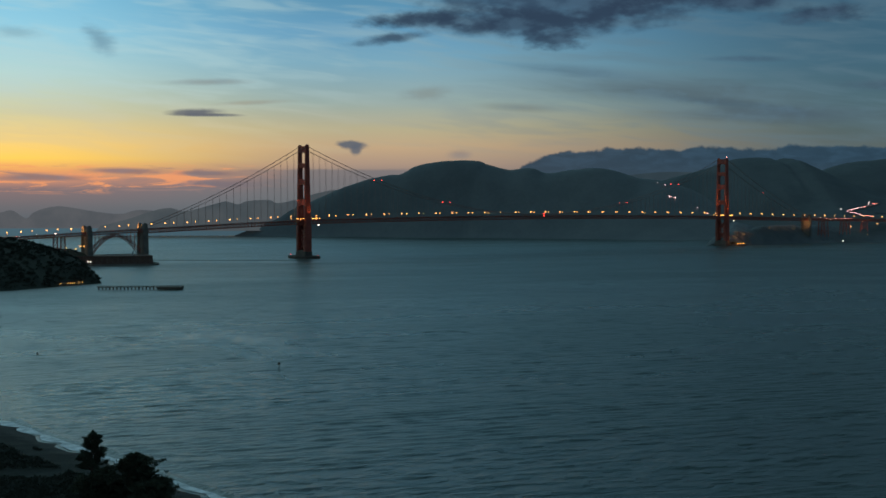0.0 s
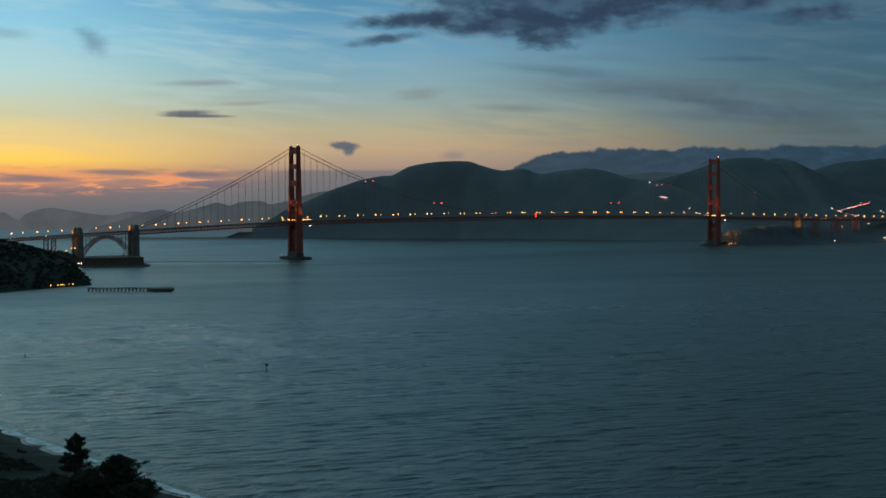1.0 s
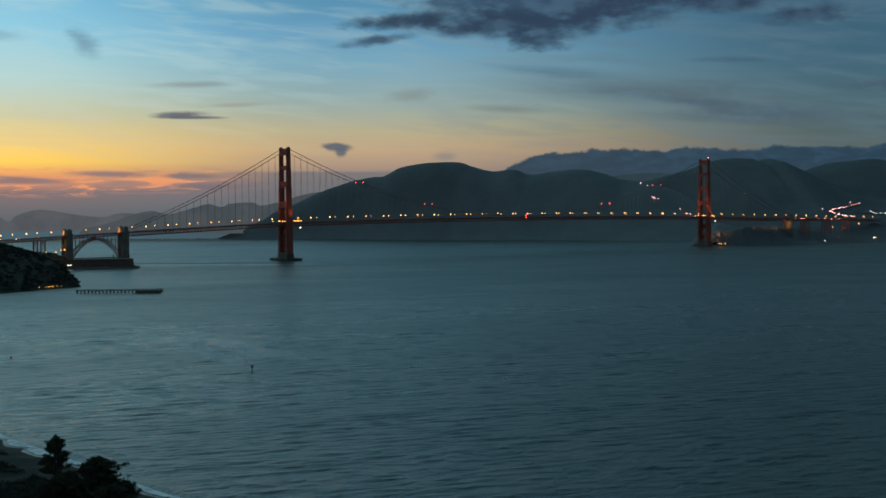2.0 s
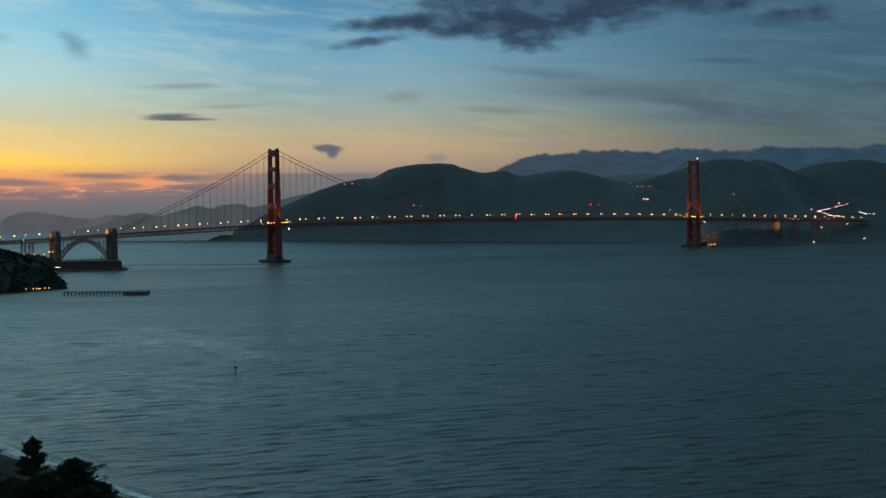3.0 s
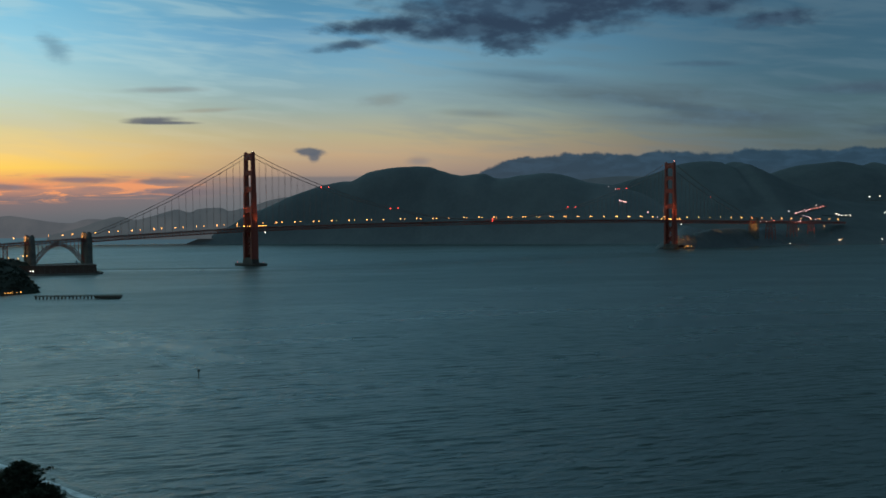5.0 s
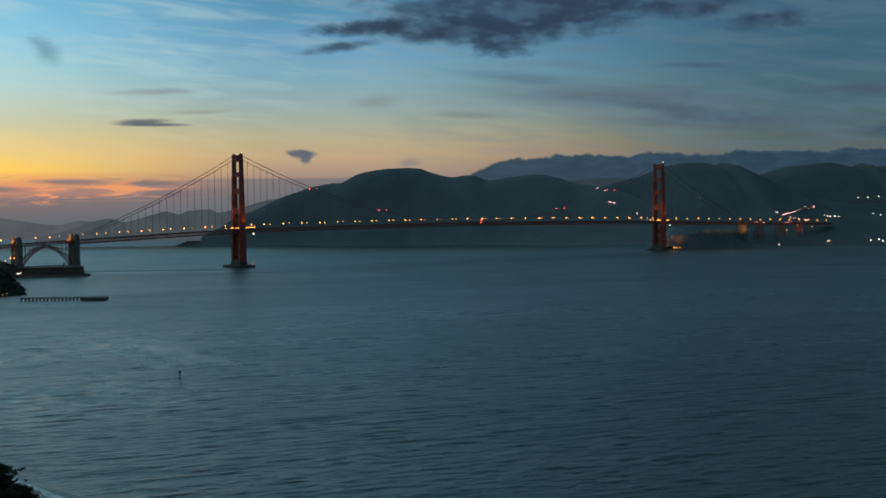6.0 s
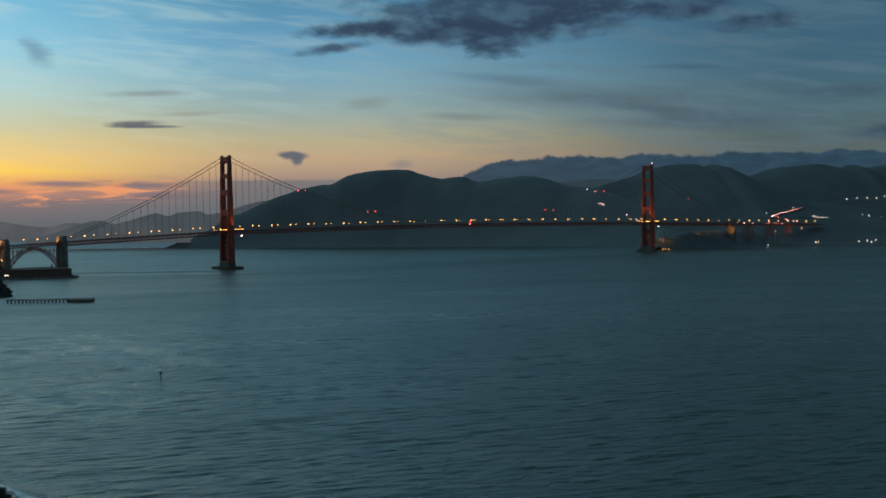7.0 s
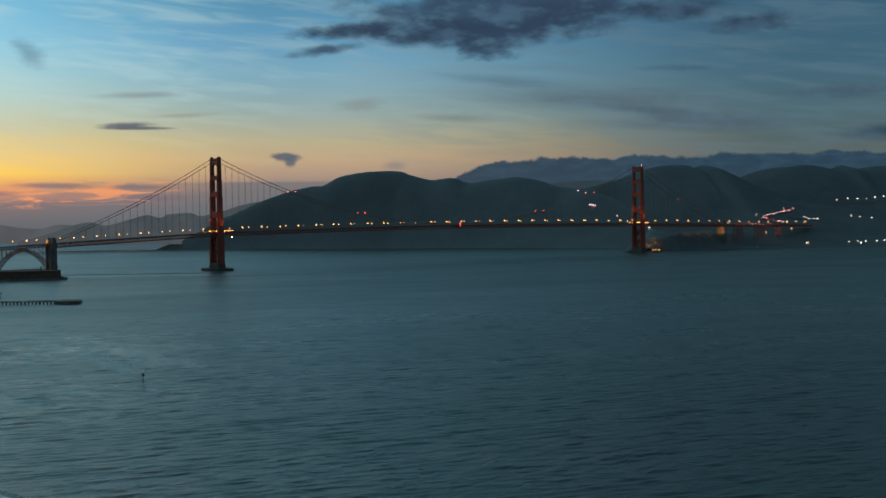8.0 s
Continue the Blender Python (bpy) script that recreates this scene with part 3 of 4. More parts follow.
def shore():
    """The beach and the dune land behind it; the waterline runs along y at about x = -1207."""
    def edge(y):
        bay = (y + 1706 + 6 * noise.noise(Vector((y * 0.03, 5.0, 0)))) / 26
        deep = 4.6 if y > -1790 else 2.4
        return -1206.2 - deep * abs(math.sin(math.pi * bay)) ** 0.7 + 0.8 * noise.noise(Vector((y * 0.12, 1.0, 0))) - max(0.0, (y + 1690)) ** 1.25 * 0.16
    bm = bmesh.new()
    grid = []
    ys = [-2620 + k * 10.0 for k in range(66)] + [-1960 + k * 1.5 for k in range(200)] + [-1660 + k * 10.0 for k in range(29)]
    for y in ys:
        line = []
        for j in range(72):
            d = -10 + j ** 1.35 * 1.1 + max(0, j - 50) ** 2 * 0.9
            z = -0.6 + 0.09 * max(0, min(d + 4, 30)) + 0.03 * max(0, min(d, 200) - 26) + (noise.fractal(Vector((d * 0.06, y * 0.06, 0)), 1, 2, 4) * 0.7 * min(1, max(0, d - 12) / 20))
            line.append(bm.verts.new((edge(y) - d, y, z)))
        grid.append(line)
    for a, b in zip(grid, grid[1:]):
        for j in range(71):
            bm.faces.new((a[j], b[j], b[j + 1], a[j + 1]))
    bmesh.ops.recalc_face_normals(bm, faces=bm.faces)
    tagged(smooth(part("ground", bm, BEACH)), "damp sand beach rising to dark dune grass", "ground", kind="structure")
    bm = bmesh.new()
    rows = []
    for i in range(840):
        y = -2000 + i * 0.6
        outer = -1204.6 + 1.5 * noise.noise(Vector((y * 0.05, 9, 0))) + 0.7 * noise.noise(Vector((y * 0.35, 2, 0))) - max(0.0, (y + 1690)) ** 1.25 * 0.16
        inner = min(edge(y) - 0.4, outer - 0.6)
        rows.append([bm.verts.new((inner + (outer - inner) * k / 5, y, 0.13 + 0.10 * math.sin(k * math.pi / 5) + max(0.0, edge(y) - (inner + (outer - inner) * k / 5)) * 0.1)) for k in range(6)])
    for a, b in zip(rows, rows[1:]):
        for k in range(5):
            bm.faces.new((a[k], a[k + 1], b[k + 1], b[k]))
    tagged(smooth(part("surf", bm, FOAM)), "thin white surf line breaking on the beach", "surf", kind="structure")


shore()


# ---- the bridge ----
def road(x):
    if x < 0:
        return 76.5 - 13.5 * (-x / 343) ** 1.12
    if x > 1280:
        return 76.5 - 6.5 * (x - 1280) / 343
    return 82.0 - 5.5 * ((x - 640) / 640) ** 2


def cable_height(x):
    if x < 0:
        s = -x / 343
        return 226 - 158 * s - 4 * 9.5 * s * (1 - s)
    if x > 1280:
        s = (x - 1280) / 343
        return 226 - 151 * s - 4 * 9.5 * s * (1 - s)
    return 85.0 + 141 * ((x - 640) / 640) ** 2


bridge = thing("suspension_bridge", 0, 0, 0, "orange steel suspension bridge with two tall towers over the strait", "bridge")
SIDE = 13.7
LEVELS = [(13, 9.8, 16.2), (66, 8.4, 13.8), (107, 7.5, 12.2), (148, 6.7, 10.6), (182.5, 5.9, 9.2), (213, 5.2, 8.2), (227, 5.0, 7.8)]


# a leg's outline: stepped corners and a shallow groove down each face
FLUTED = [(-0.34, -0.5), (-0.1, -0.5), (-0.1, -0.45), (0.1, -0.45), (0.1, -0.5), (0.34, -0.5), (0.34, -0.42), (0.43, -0.42), (0.43, -0.3), (0.5, -0.3), (0.5, -0.08), (0.46, -0.08),
          (0.46, 0.08), (0.5, 0.08), (0.5, 0.3), (0.43, 0.3), (0.43, 0.42), (0.34, 0.42), (0.34, 0.5), (0.1, 0.5), (0.1, 0.45), (-0.1, 0.45), (-0.1, 0.5), (-0.34, 0.5), (-0.34, 0.42),
          (-0.43, 0.42), (-0.43, 0.3), (-0.5, 0.3), (-0.5, 0.08), (-0.46, 0.08), (-0.46, -0.08), (-0.5, -0.08), (-0.5, -0.3), (-0.43, -0.3), (-0.43, -0.42), (-0.34, -0.42)]


def tower(x, pier_z):
    bm = bmesh.new()
    box(bm, x - 9, x + 9, -20, 20, -4, pier_z, 0.88)
    box(bm, x - 7.5, x + 7.5, -18, 18, pier_z - 0.2, pier_z + 3, 0.9)
    base = part("tower", bm, PIER, bridge, "stepped concrete pier under an orange steel tower")
    for y in (-SIDE, SIDE):
        bm = bmesh.new()
        rings = []
        for (z0, w0, l0), (z1, w1, l1) in zip(LEVELS, LEVELS[1:]):
            for z, k in ((z0, 1.0), (z1 - 1.0, 0.96), (z1, (w0 + w1) / (2 * w0))):
                rings.append([bm.verts.new((x + u * l0 * k, y + v * w0 * k, z)) for u, v in FLUTED])
        rings.append([bm.verts.new((x + u * 2.2, y + v * 2.2, 229.4)) for u, v in FLUTED])
        for a, b in zip(rings, rings[1:]):
            for i in range(len(FLUTED)):
                j = (i + 1) % len(FLUTED)
                bm.faces.new((a[i], a[j], b[j], b[i]))
        bm.faces.new(rings[0][::-1])
        bm.faces.new(rings[-1])
        part("leg", bm, ORANGE, base, "fluted orange steel leg")
    for top, low, long in ((226, 213, 6.2), (191.5, 182.5, 7.0), (159, 148, 8.2), (119, 107, 9.4)):
        bm = bmesh.new()
        box(bm, x - long / 2, x + long / 2, -SIDE + 1.8, SIDE - 1.8, low, top)
        for k in range(-4, 5):
            box(bm, x - long / 2 - 0.3, x + long / 2 + 0.3, k * 2.4 - 0.35, k * 2.4 + 0.35, low + 1, top - 1)
        for s in (-1, 1):  # haunches under the beam
            box(bm, x - long / 2 + 0.3, x + long / 2 - 0.3, s * (SIDE - 4.6) - 1.4, s * (SIDE - 4.6) + 1.4, low - 1.8, low, 1.0)
        part("strut", bm, ORANGE, base, "ribbed orange portal strut")
    for z0, z1 in ((17, 40), (40, 64)):
        for s in (-1, 1):
            bm = bmesh.new()
            bar(bm, (x, -s * (SIDE - 3), z0), (x, s * (SIDE - 3), z1), 5.0, 4.6)
            part("cross_brace", bm, ORANGE, base)
    bm = bmesh.new()
    bar(bm, (x, -SIDE + 3, 40), (x, SIDE - 3, 40), 3, 3)
    part("strut", bm, ORANGE, base)
    return base


tower(0, 13)
tower(1280, 12)

# concrete fender ring round the pier that stands in the water
bm = bmesh.new()
rings = []
for rx, ry, z in ((25, 47, -4), (25, 47, 4.6), (19, 40, 4.6), (19, 40, -4)):
    rings.append([bm.verts.new((rx * math.cos(a * math.pi / 32), ry * math.sin(a * math.pi / 32), z)) for a in range(64)])
for a, b in zip(rings, rings[1:]):
    for k in range(64):
        bm.faces.new((a[k], a[(k + 1) % 64], b[(k + 1) % 64], b[k]))
part("fender", bm, PIER, bridge, "oval concrete fender ring round the pier")

# main cables
for y in (-SIDE, SIDE):
    bm = bmesh.new()
    tube(bm, [(x, y, cable_height(x)) for x in [-343 + 343 * k / 30 for k in range(30)] + [1280 * k / 90 for k in range(90)] + [1280 + 343 * k / 30 for k in range(31)]], 0.56)
    smooth(part("main_cable", bm, CABLE, bridge, "thick main suspension cable"))

# suspender ropes, two to a hanger
bm = bmesh.new()
bar(bm, (-0.22, 0, 0), (-0.22, 0, 1), 0.2, 0.2, 5)
bar(bm, (0.22, 0, 0), (0.22, 0, 1), 0.2, 0.2, 5)
rope = bpy.data.meshes.new("hanger")
bm.to_mesh(rope)
bm.free()
rope.materials.append(CABLE)
for y in (-SIDE, SIDE):
    for k in range(-22, 107):
        x = k * 15.24
        if min(abs(x), abs(x - 1280)) < 8 or x > 1620 or x < -338:
            continue
        z0, z1 = road(x) - 1, cable_height(x)
        if z1 - z0 > 1.5:
            ob = new("hanger", rope)
            ob.parent = bridge
            ob.matrix_local = Matrix.Translation((x, y, z0)) @ Matrix.Diagonal((1, 1, z1 - z0, 1))


def deck(x0, x1, depth=7.6, half=SIDE):
    """Roadway slab with kerbs and railings, and the stiffening truss under it."""
    n = max(2, round((x1 - x0) / 7.62))
    xs = [x0 + (x1 - x0) * k / n for k in range(n + 1)]
    bm = bmesh.new()
    rows = [[bm.verts.new((x, y, road(x) + z)) for y, z in ((-half + 0.5, -0.9), (-half + 0.5, 0.2), (-half + 4, 0.2), (-half + 4, 0), (half - 4, 0), (half - 4, 0.2), (half - 0.5, 0.2), (half - 0.5, -0.9))] for x in xs]
    for a, b in zip(rows, rows[1:]):
        for k in range(8):
            bm.faces.new((a[k], b[k], b[(k + 1) % 8], a[(k + 1) % 8]))
    bm.faces.new(rows[0])
    bm.faces.new(rows[-1][::-1])
    slab = part("roadway", bm, ASPHALT, bridge, "asphalt roadway with raised walkways")
    for y in (-half, half):
        bm = bmesh.new()
        for a, b in zip(xs, xs[1:]):
            za, zb = road(a), road(b)
            bar(bm, (a, y, za - 0.6), (b, y, zb - 0.6), 0.9, 1.2)
            bar(bm, (a, y, za - depth), (b, y, zb - depth), 0.9, 1.0)
            bar(bm, (a, y, za - depth), (a, y, za - 0.6), 0.55)
            bar(bm, (a, y, za - depth), ((a + b) / 2, y, (za + zb) / 2 - 0.6), 0.5)
            bar(bm, ((a + b) / 2, y, (za + zb) / 2 - 0.6), (b, y, zb - depth), 0.5)
        tagged(part("truss", bm, ORANGE, slab, "orange lattice stiffening truss"), kind="stuff")
        bm = bmesh.new()
        for a, b in zip(xs, xs[1:]):
            for h in (0.5, 1.3):
                bar(bm, (a, y * 0.958, road(a) + h), (b, y * 0.958, road(b) + h), 0.12)
            bar(bm, (a, y * 0.958, road(a)), (a, y * 0.958, road(a) + 1.3), 0.16)
        tagged(part("railing", bm, ORANGE, slab), kind="stuff")
    bm = bmesh.new()
    for x in xs[::2]:
        bar(bm, (x, -half, road(x) - 1.6), (x, half, road(x) - 1.6), 0.7, 1.4)
        bar(bm, (x, -half, road(x) - depth), (x, half, road(x) - depth), 0.5, 0.6)
    tagged(part("floor_framing", bm, ORANGE, slab), kind="stuff")


deck(-348, 0)
deck(0, 1280)
deck(1280, 1626)
deck(-457, -356, 5.0, 10.5)
deck(-1000, -465, 5.0, 10.5)
deck(1636, 2060, 6.0, 10.5)


def pylon(x, z0, z1):
    bm = bmesh.new()
    box(bm, x - 3.6, x + 3.6, -9, 9, z0, road(x) - 6)
    wall = part("pylon", bm, CONCRETE, bridge, "weathered concrete pylon with twin shafts")
    for y in (-11, 11):
        bm = bmesh.new()
        rings = []
        for z, k in ((z0, 1.12), (z1 - 9, 1.0), (z1 - 9, 0.86), (z1 - 4, 0.84), (z1 - 4, 0.7), (z1 - 1.2, 0.68), (z1 - 1.2, 0.45), (z1, 0.4)):
            rings.append([bm.verts.new((x + u * 10.5 * k, y + v * 8.4 * k, z)) for u, v in FLUTED])
        for a, b in zip(rings, rings[1:]):
            for i in range(len(FLUTED)):
                j = (i + 1) % len(FLUTED)
                bm.faces.new((a[i], a[j], b[j], b[i]))
        bm.faces.new(rings[-1])
        part("shaft", bm, CONCRETE, wall, "stepped fluted concrete shaft")


pylon(-352, 0, 74)
pylon(-461, 0, 70)
pylon(1631, 20, 82)

# steel arch over the fort
for y in (-9, 9):
    bm = bmesh.new()
    pts_low = [(-453 + 93 * k / 24, 18 + 32 * (1 - (2 * k / 24 - 1) ** 2)) for k in range(25)]
    pts_top = [(-453 + 93 * k / 24, 23 + 30.5 * (1 - (2 * k / 24 - 1) ** 2)) for k in range(25)]
    for line in (pts_low, pts_top):
        for (xa, za), (xb, zb) in zip(line, line[1:]):
            bar(bm, (xa, y, za), (xb, y, zb), 1.2, 1.1)
    for k in range(24):
        bar(bm, (pts_low[k][0], y, pts_low[k][1]), (pts_top[k + 1][0], y, pts_top[k + 1][1]), 0.6)
        bar(bm, (pts_low[k][0], y, pts_low[k][1]), (pts_top[k][0], y, pts_top[k][1]), 0.6)
    arch = part("arch", bm, ORANGE, bridge, "latticed steel arch rib")
    for k in range(1, 24, 2):
        x, z = pts_top[k]
        if road(x) - 5.2 - z > 1.0:
            bm = bmesh.new()
            bar(bm, (x, y, z), (x, y, road(x) - 5.2), 0.9)
            part("spandrel_column", bm, ORANGE, arch)

# steel bents of the approach viaducts
for x, foot in ((-506, 14), (-520, 14), (-575, 22), (-590, 22), (-660, 30), (-760, 36), (-860, 40), (1700, 24), (1715, 24), (1800, 30), (1815, 30), (1900, 36)):
    zt = road(x) - 5.4

    def piece(name, a, b, size, parent, label=""):
        bm = bmesh.new()
        bar(bm, a, b, size)
        return part(name, bm, ORANGE, parent, label)

    bent = piece("bent", (x, -10, zt), (x, 10, zt), 0.8, bridge, "braced steel viaduct bent")
    for y in (-11, 11):
        piece("leg", (x, y * 1.1, foot - 8), (x, y * 0.86, zt), 1.6, bent)
    for k in range(4):
        za, zb = foot + (zt - foot) * k / 4, foot + (zt - foot) * (k + 1) / 4
        piece("brace", (x, -10, za), (x, 10, zb), 0.7, bent)
        piece("brace", (x, 10, za), (x, -10, zb), 0.7, bent)
        if k < 3:
            piece("strut", (x, -10, zb), (x, 10, zb), 0.8, bent)


# ---- lamps and lights of the bridge ----
from mathutils.bvhtree import BVHTree


def tree_of(names):
    verts, faces = [], []
    for name in names:
        mesh = bpy.data.objects[name].data
        k = len(verts)
        verts += [v.co.copy() for v in mesh.vertices]
        faces += [[k + i for i in p.vertices] for p in mesh.polygons]
    return BVHTree.FromPolygons(verts, faces)


LAND = tree_of(["hill_headland", "hill_behind_tower", "hill_north", "hill_point", "hill_spur", "shore_rise", "bluff", "ground"])


def ground_at(x, y):
    hit = LAND.ray_cast(Vector((x, y, 900)), Vector((0, 0, -1)))[0]
    return max(hit.z, 0.0) if hit else 0.0


def street_lamp(height, glow, label, radius=1.3, arm=1.8, group="lamps along the bridge"):
    lampost = thing("street_lamp", 0, 0, 0, label, "street lamp", group)
    bm = bmesh.new()
    tube(bm, [(0, 0, 0), (0, 0, 0.8), (0, 0, height * 0.6), (0, 0, height)], lambda s: 0.24 - 0.13 * s, 8)
    box(bm, -0.4, 0.4, -0.4, 0.4, 0, 0.7, 0.7)
    part("pole", bm, ORANGE if arm > 1 else STEEL, lampost)
    bm = bmesh.new()
    tube(bm, [(0, 0, height - 0.4), (0, arm * 0.4, height + 0.1), (0, arm, height + 0.15)], 0.09, 6)
    part("arm", bm, ORANGE if arm > 1 else STEEL, lampost)
    bm = bmesh.new()
    ball(bm, 0, arm, height - 0.15, radius, 0.8, 2)
    part("lantern", bm, glow, lampost, "glowing warm lantern")
    return lampost


pattern = street_lamp(8.6, WARM, "tall bridge street lamp with a glowing sodium lantern")
dim = street_lamp(8.2, AMBER, "tall bridge street lamp with a dimmer amber lantern", 0.9)
first = {1: pattern, -1: dim}
for k in range(-21, 45):
    for s, dx in ((1, 0.0), (-1, 28.0)):
        x = 8.8 + k * 45.72 + dx
        if min(abs(x), abs(x - 1280)) < 12 or abs(x + 352) < 14 or abs(x + 461) < 14 or abs(x - 1631) < 14:
            continue
        m = pose(x, -s * 12.4, road(x) + 0.2, 0, 0, 0 if s > 0 else 180)
        if first[s]:
            first[s].matrix_world = m
            first[s] = None
        else:
            copy_thing(pattern if s > 0 else dim, m)


def small_lamp(name, glow, label, category, group, radius=0.4, stem=1.0):
    ob = thing(name, 0, 0, 0, label, category, group)
    bm = bmesh.new()
    tube(bm, [(0, 0, 0), (0, 0, stem)], 0.09, 6)
    box(bm, -0.25, 0.25, -0.25, 0.25, 0, 0.2, 0.8)
    part("bracket", bm, STEEL, ob)
    bm = bmesh.new()
    ball(bm, 0, 0, stem + radius * 0.7, radius, 1.0, 2)
    part("bulb", bm, glow, ob)
    return ob


def spread(pattern_ob, poses):
    """The first pose takes the pattern itself, the rest are copies."""
    for i, m in enumerate(poses):
        if i:
            copy_thing(pattern_ob, m)
        else:
            pattern_ob.matrix_world = m


# rows of walkway lights round the towers
walkway = small_lamp("walkway_light", AMBER, "amber walkway light on the tower's railing", "lamp", "walkway lights at the towers", 0.9, 2.4)
spread(walkway, [pose(tx + dx, y, road(tx + dx) + 0.2) for tx, y, xs in ((0, -13.0, (-21, -15, -9, 8, 12, 16, 20, 24, 29)), (0, 13.0, (-22, -8, 4, 10)),
                                                                       (1280, -13.0, (-22, -16, -10, 8, 13, 18, 24)), (1280, 13.0, (-20, -8, 6, 12, 20))) for dx in xs])
# lights hung under the truss beside each tower, and at midspan
under = small_lamp("navigation_light", WHITE, "bright white navigation light under the bridge truss", "lamp", "navigation lights", 1.1, 1.2)
spread(under, [pose(x, -14.4, road(x) - 8.3, 180) for x in (26, 1306)])
mid_red = small_lamp("midspan_light", RED, "red midspan marker light on the bridge railing", "lamp", "midspan markers", 1.3, 2.2)
spread(mid_red, [pose(642, -13.2, road(640) + 1.5), pose(641, -13.6, road(640) - 3.5)])
mid_white = small_lamp("midspan_lamp", WHITE, "white midspan marker light on the bridge truss", "lamp", "midspan markers", 0.5, 1.0)
mid_white.matrix_world = pose(642, -13.8, road(640) - 1.5)
# red beacons on the main cables, and on the tower tops
beacon = small_lamp("cable_beacon", RED, "red warning beacon on the main cable", "beacon", "cable beacons", 1.0, 1.0)
spread(beacon, [pose(x, y, cable_height(x) + 0.4) for x in (183, 366, 914, 1097, 1461) for y in (-SIDE, SIDE) if (x, y) != (1461, -SIDE)])
top_red = small_lamp("tower_beacon", glowing("pink_beacon_glow", (1.0, 0.32, 0.26), 7.0), "bright pinkish beacon on the tower top", "beacon", "tower beacons", 1.2, 1.6)
spread(top_red, [pose(1280, -SIDE, 229.4)])
top_white = small_lamp("tower_beacon", WHITE, "small white beacon on the tower top", "beacon", "tower beacons", 0.3, 1.6)
spread(top_white, [pose(0, -SIDE, 229.4)])


fender_red = small_lamp("fender_light", RED, "red marker light on the concrete fender", "beacon", "fender lights", 0.45, 1.4)
spread(fender_red, [pose(-6, 43, 4.6), pose(6, -43, 4.6)])


def floodlight(x, y, z, target, energy, colour, cone, glow, label, lamp_size=1.5):
    """A lamp in a housing, and the light that it throws."""
    ob = thing("floodlight", x, y, z, label, "floodlight", "floodlights")
    way = (Vector(target) - Vector((x, y, z))).normalized()
    bm = bmesh.new()
    bar(bm, (0, 0, -0.9), (0, 0, 0), 0.3)
    bar(bm, way * -0.9, way * 0.2, 1.3, 1.0)
    part("housing", bm, STEEL, ob)
    bm = bmesh.new()
    bar(bm, way * 0.2, way * 0.3, 1.1, 0.85)
    part("lens", bm, glow, ob)
    spot = lamp("flood_beam", "SPOT", energy, colour, look(Vector((x, y, z)) + way * 0.6, target), spot_size=radians(cone), spot_blend=0.9, shadow_soft_size=lamp_size)
    return ob


SODIUM = (1.0, 0.42, 0.12)
for tx, power in ((0, 85000), (1280, 120000)):
    for y in (-SIDE, SIDE):
        floodlight(tx - 17, y, road(tx - 17) + 1.6, (tx - 3, y, 190), power, SODIUM, 50, AMBER, "amber floodlight aimed up the tower leg")
    floodlight(tx + 3, -24, road(tx) + 1.0, (tx, -14, 170), power * 0.35, SODIUM, 55, AMBER, "amber floodlight aimed up the tower leg")

# lights on the concrete pylons
for x, z in ((-352, 66), (-461, 62)):
    floodlight(x - 15, 4, z - 2, (x - 3, 10, z + 3), 30000, SODIUM, 80, AMBER, "amber floodlight on the pylon's face")
for k, x in enumerate((-474, -478)):
    floodlight(x, 9 - 16 * k, 34, (x + 10, 9 - 16 * k, 46), 2500, SODIUM, 100, AMBER, "amber floodlight at the pylon's foot")
floodlight(1606, -20, 44, (1624, -4, 56), 30000, SODIUM, 80, AMBER, "amber floodlight on the northern pylon")
floodlight(1304, -24, 14, (1346, 26, 44), 120000, SODIUM, 60, AMBER, "amber floodlight on the rocks below the tower")
for x, y in ((1830, -26), (1880, -26)):
    floodlight(x, y, ground_at(x, y) + 3, (x + 6, 4, 50), 30000, SODIUM, 90, AMBER, "amber floodlight below the viaduct")
for x, power in ((1490, 17000), (1545, 9000), (1592, 15000)):
    floodlight(x, -12, road(x) - 10.5, (x + 12, 36, 49), power, SODIUM, 75, AMBER, "amber floodlight under the truss, aimed at the hillside")
floodlight(1340, -12, road(1340) - 10.5, (1368, 20, 36), 45000, SODIUM, 70, AMBER, "amber floodlight under the truss, aimed at the hillside")


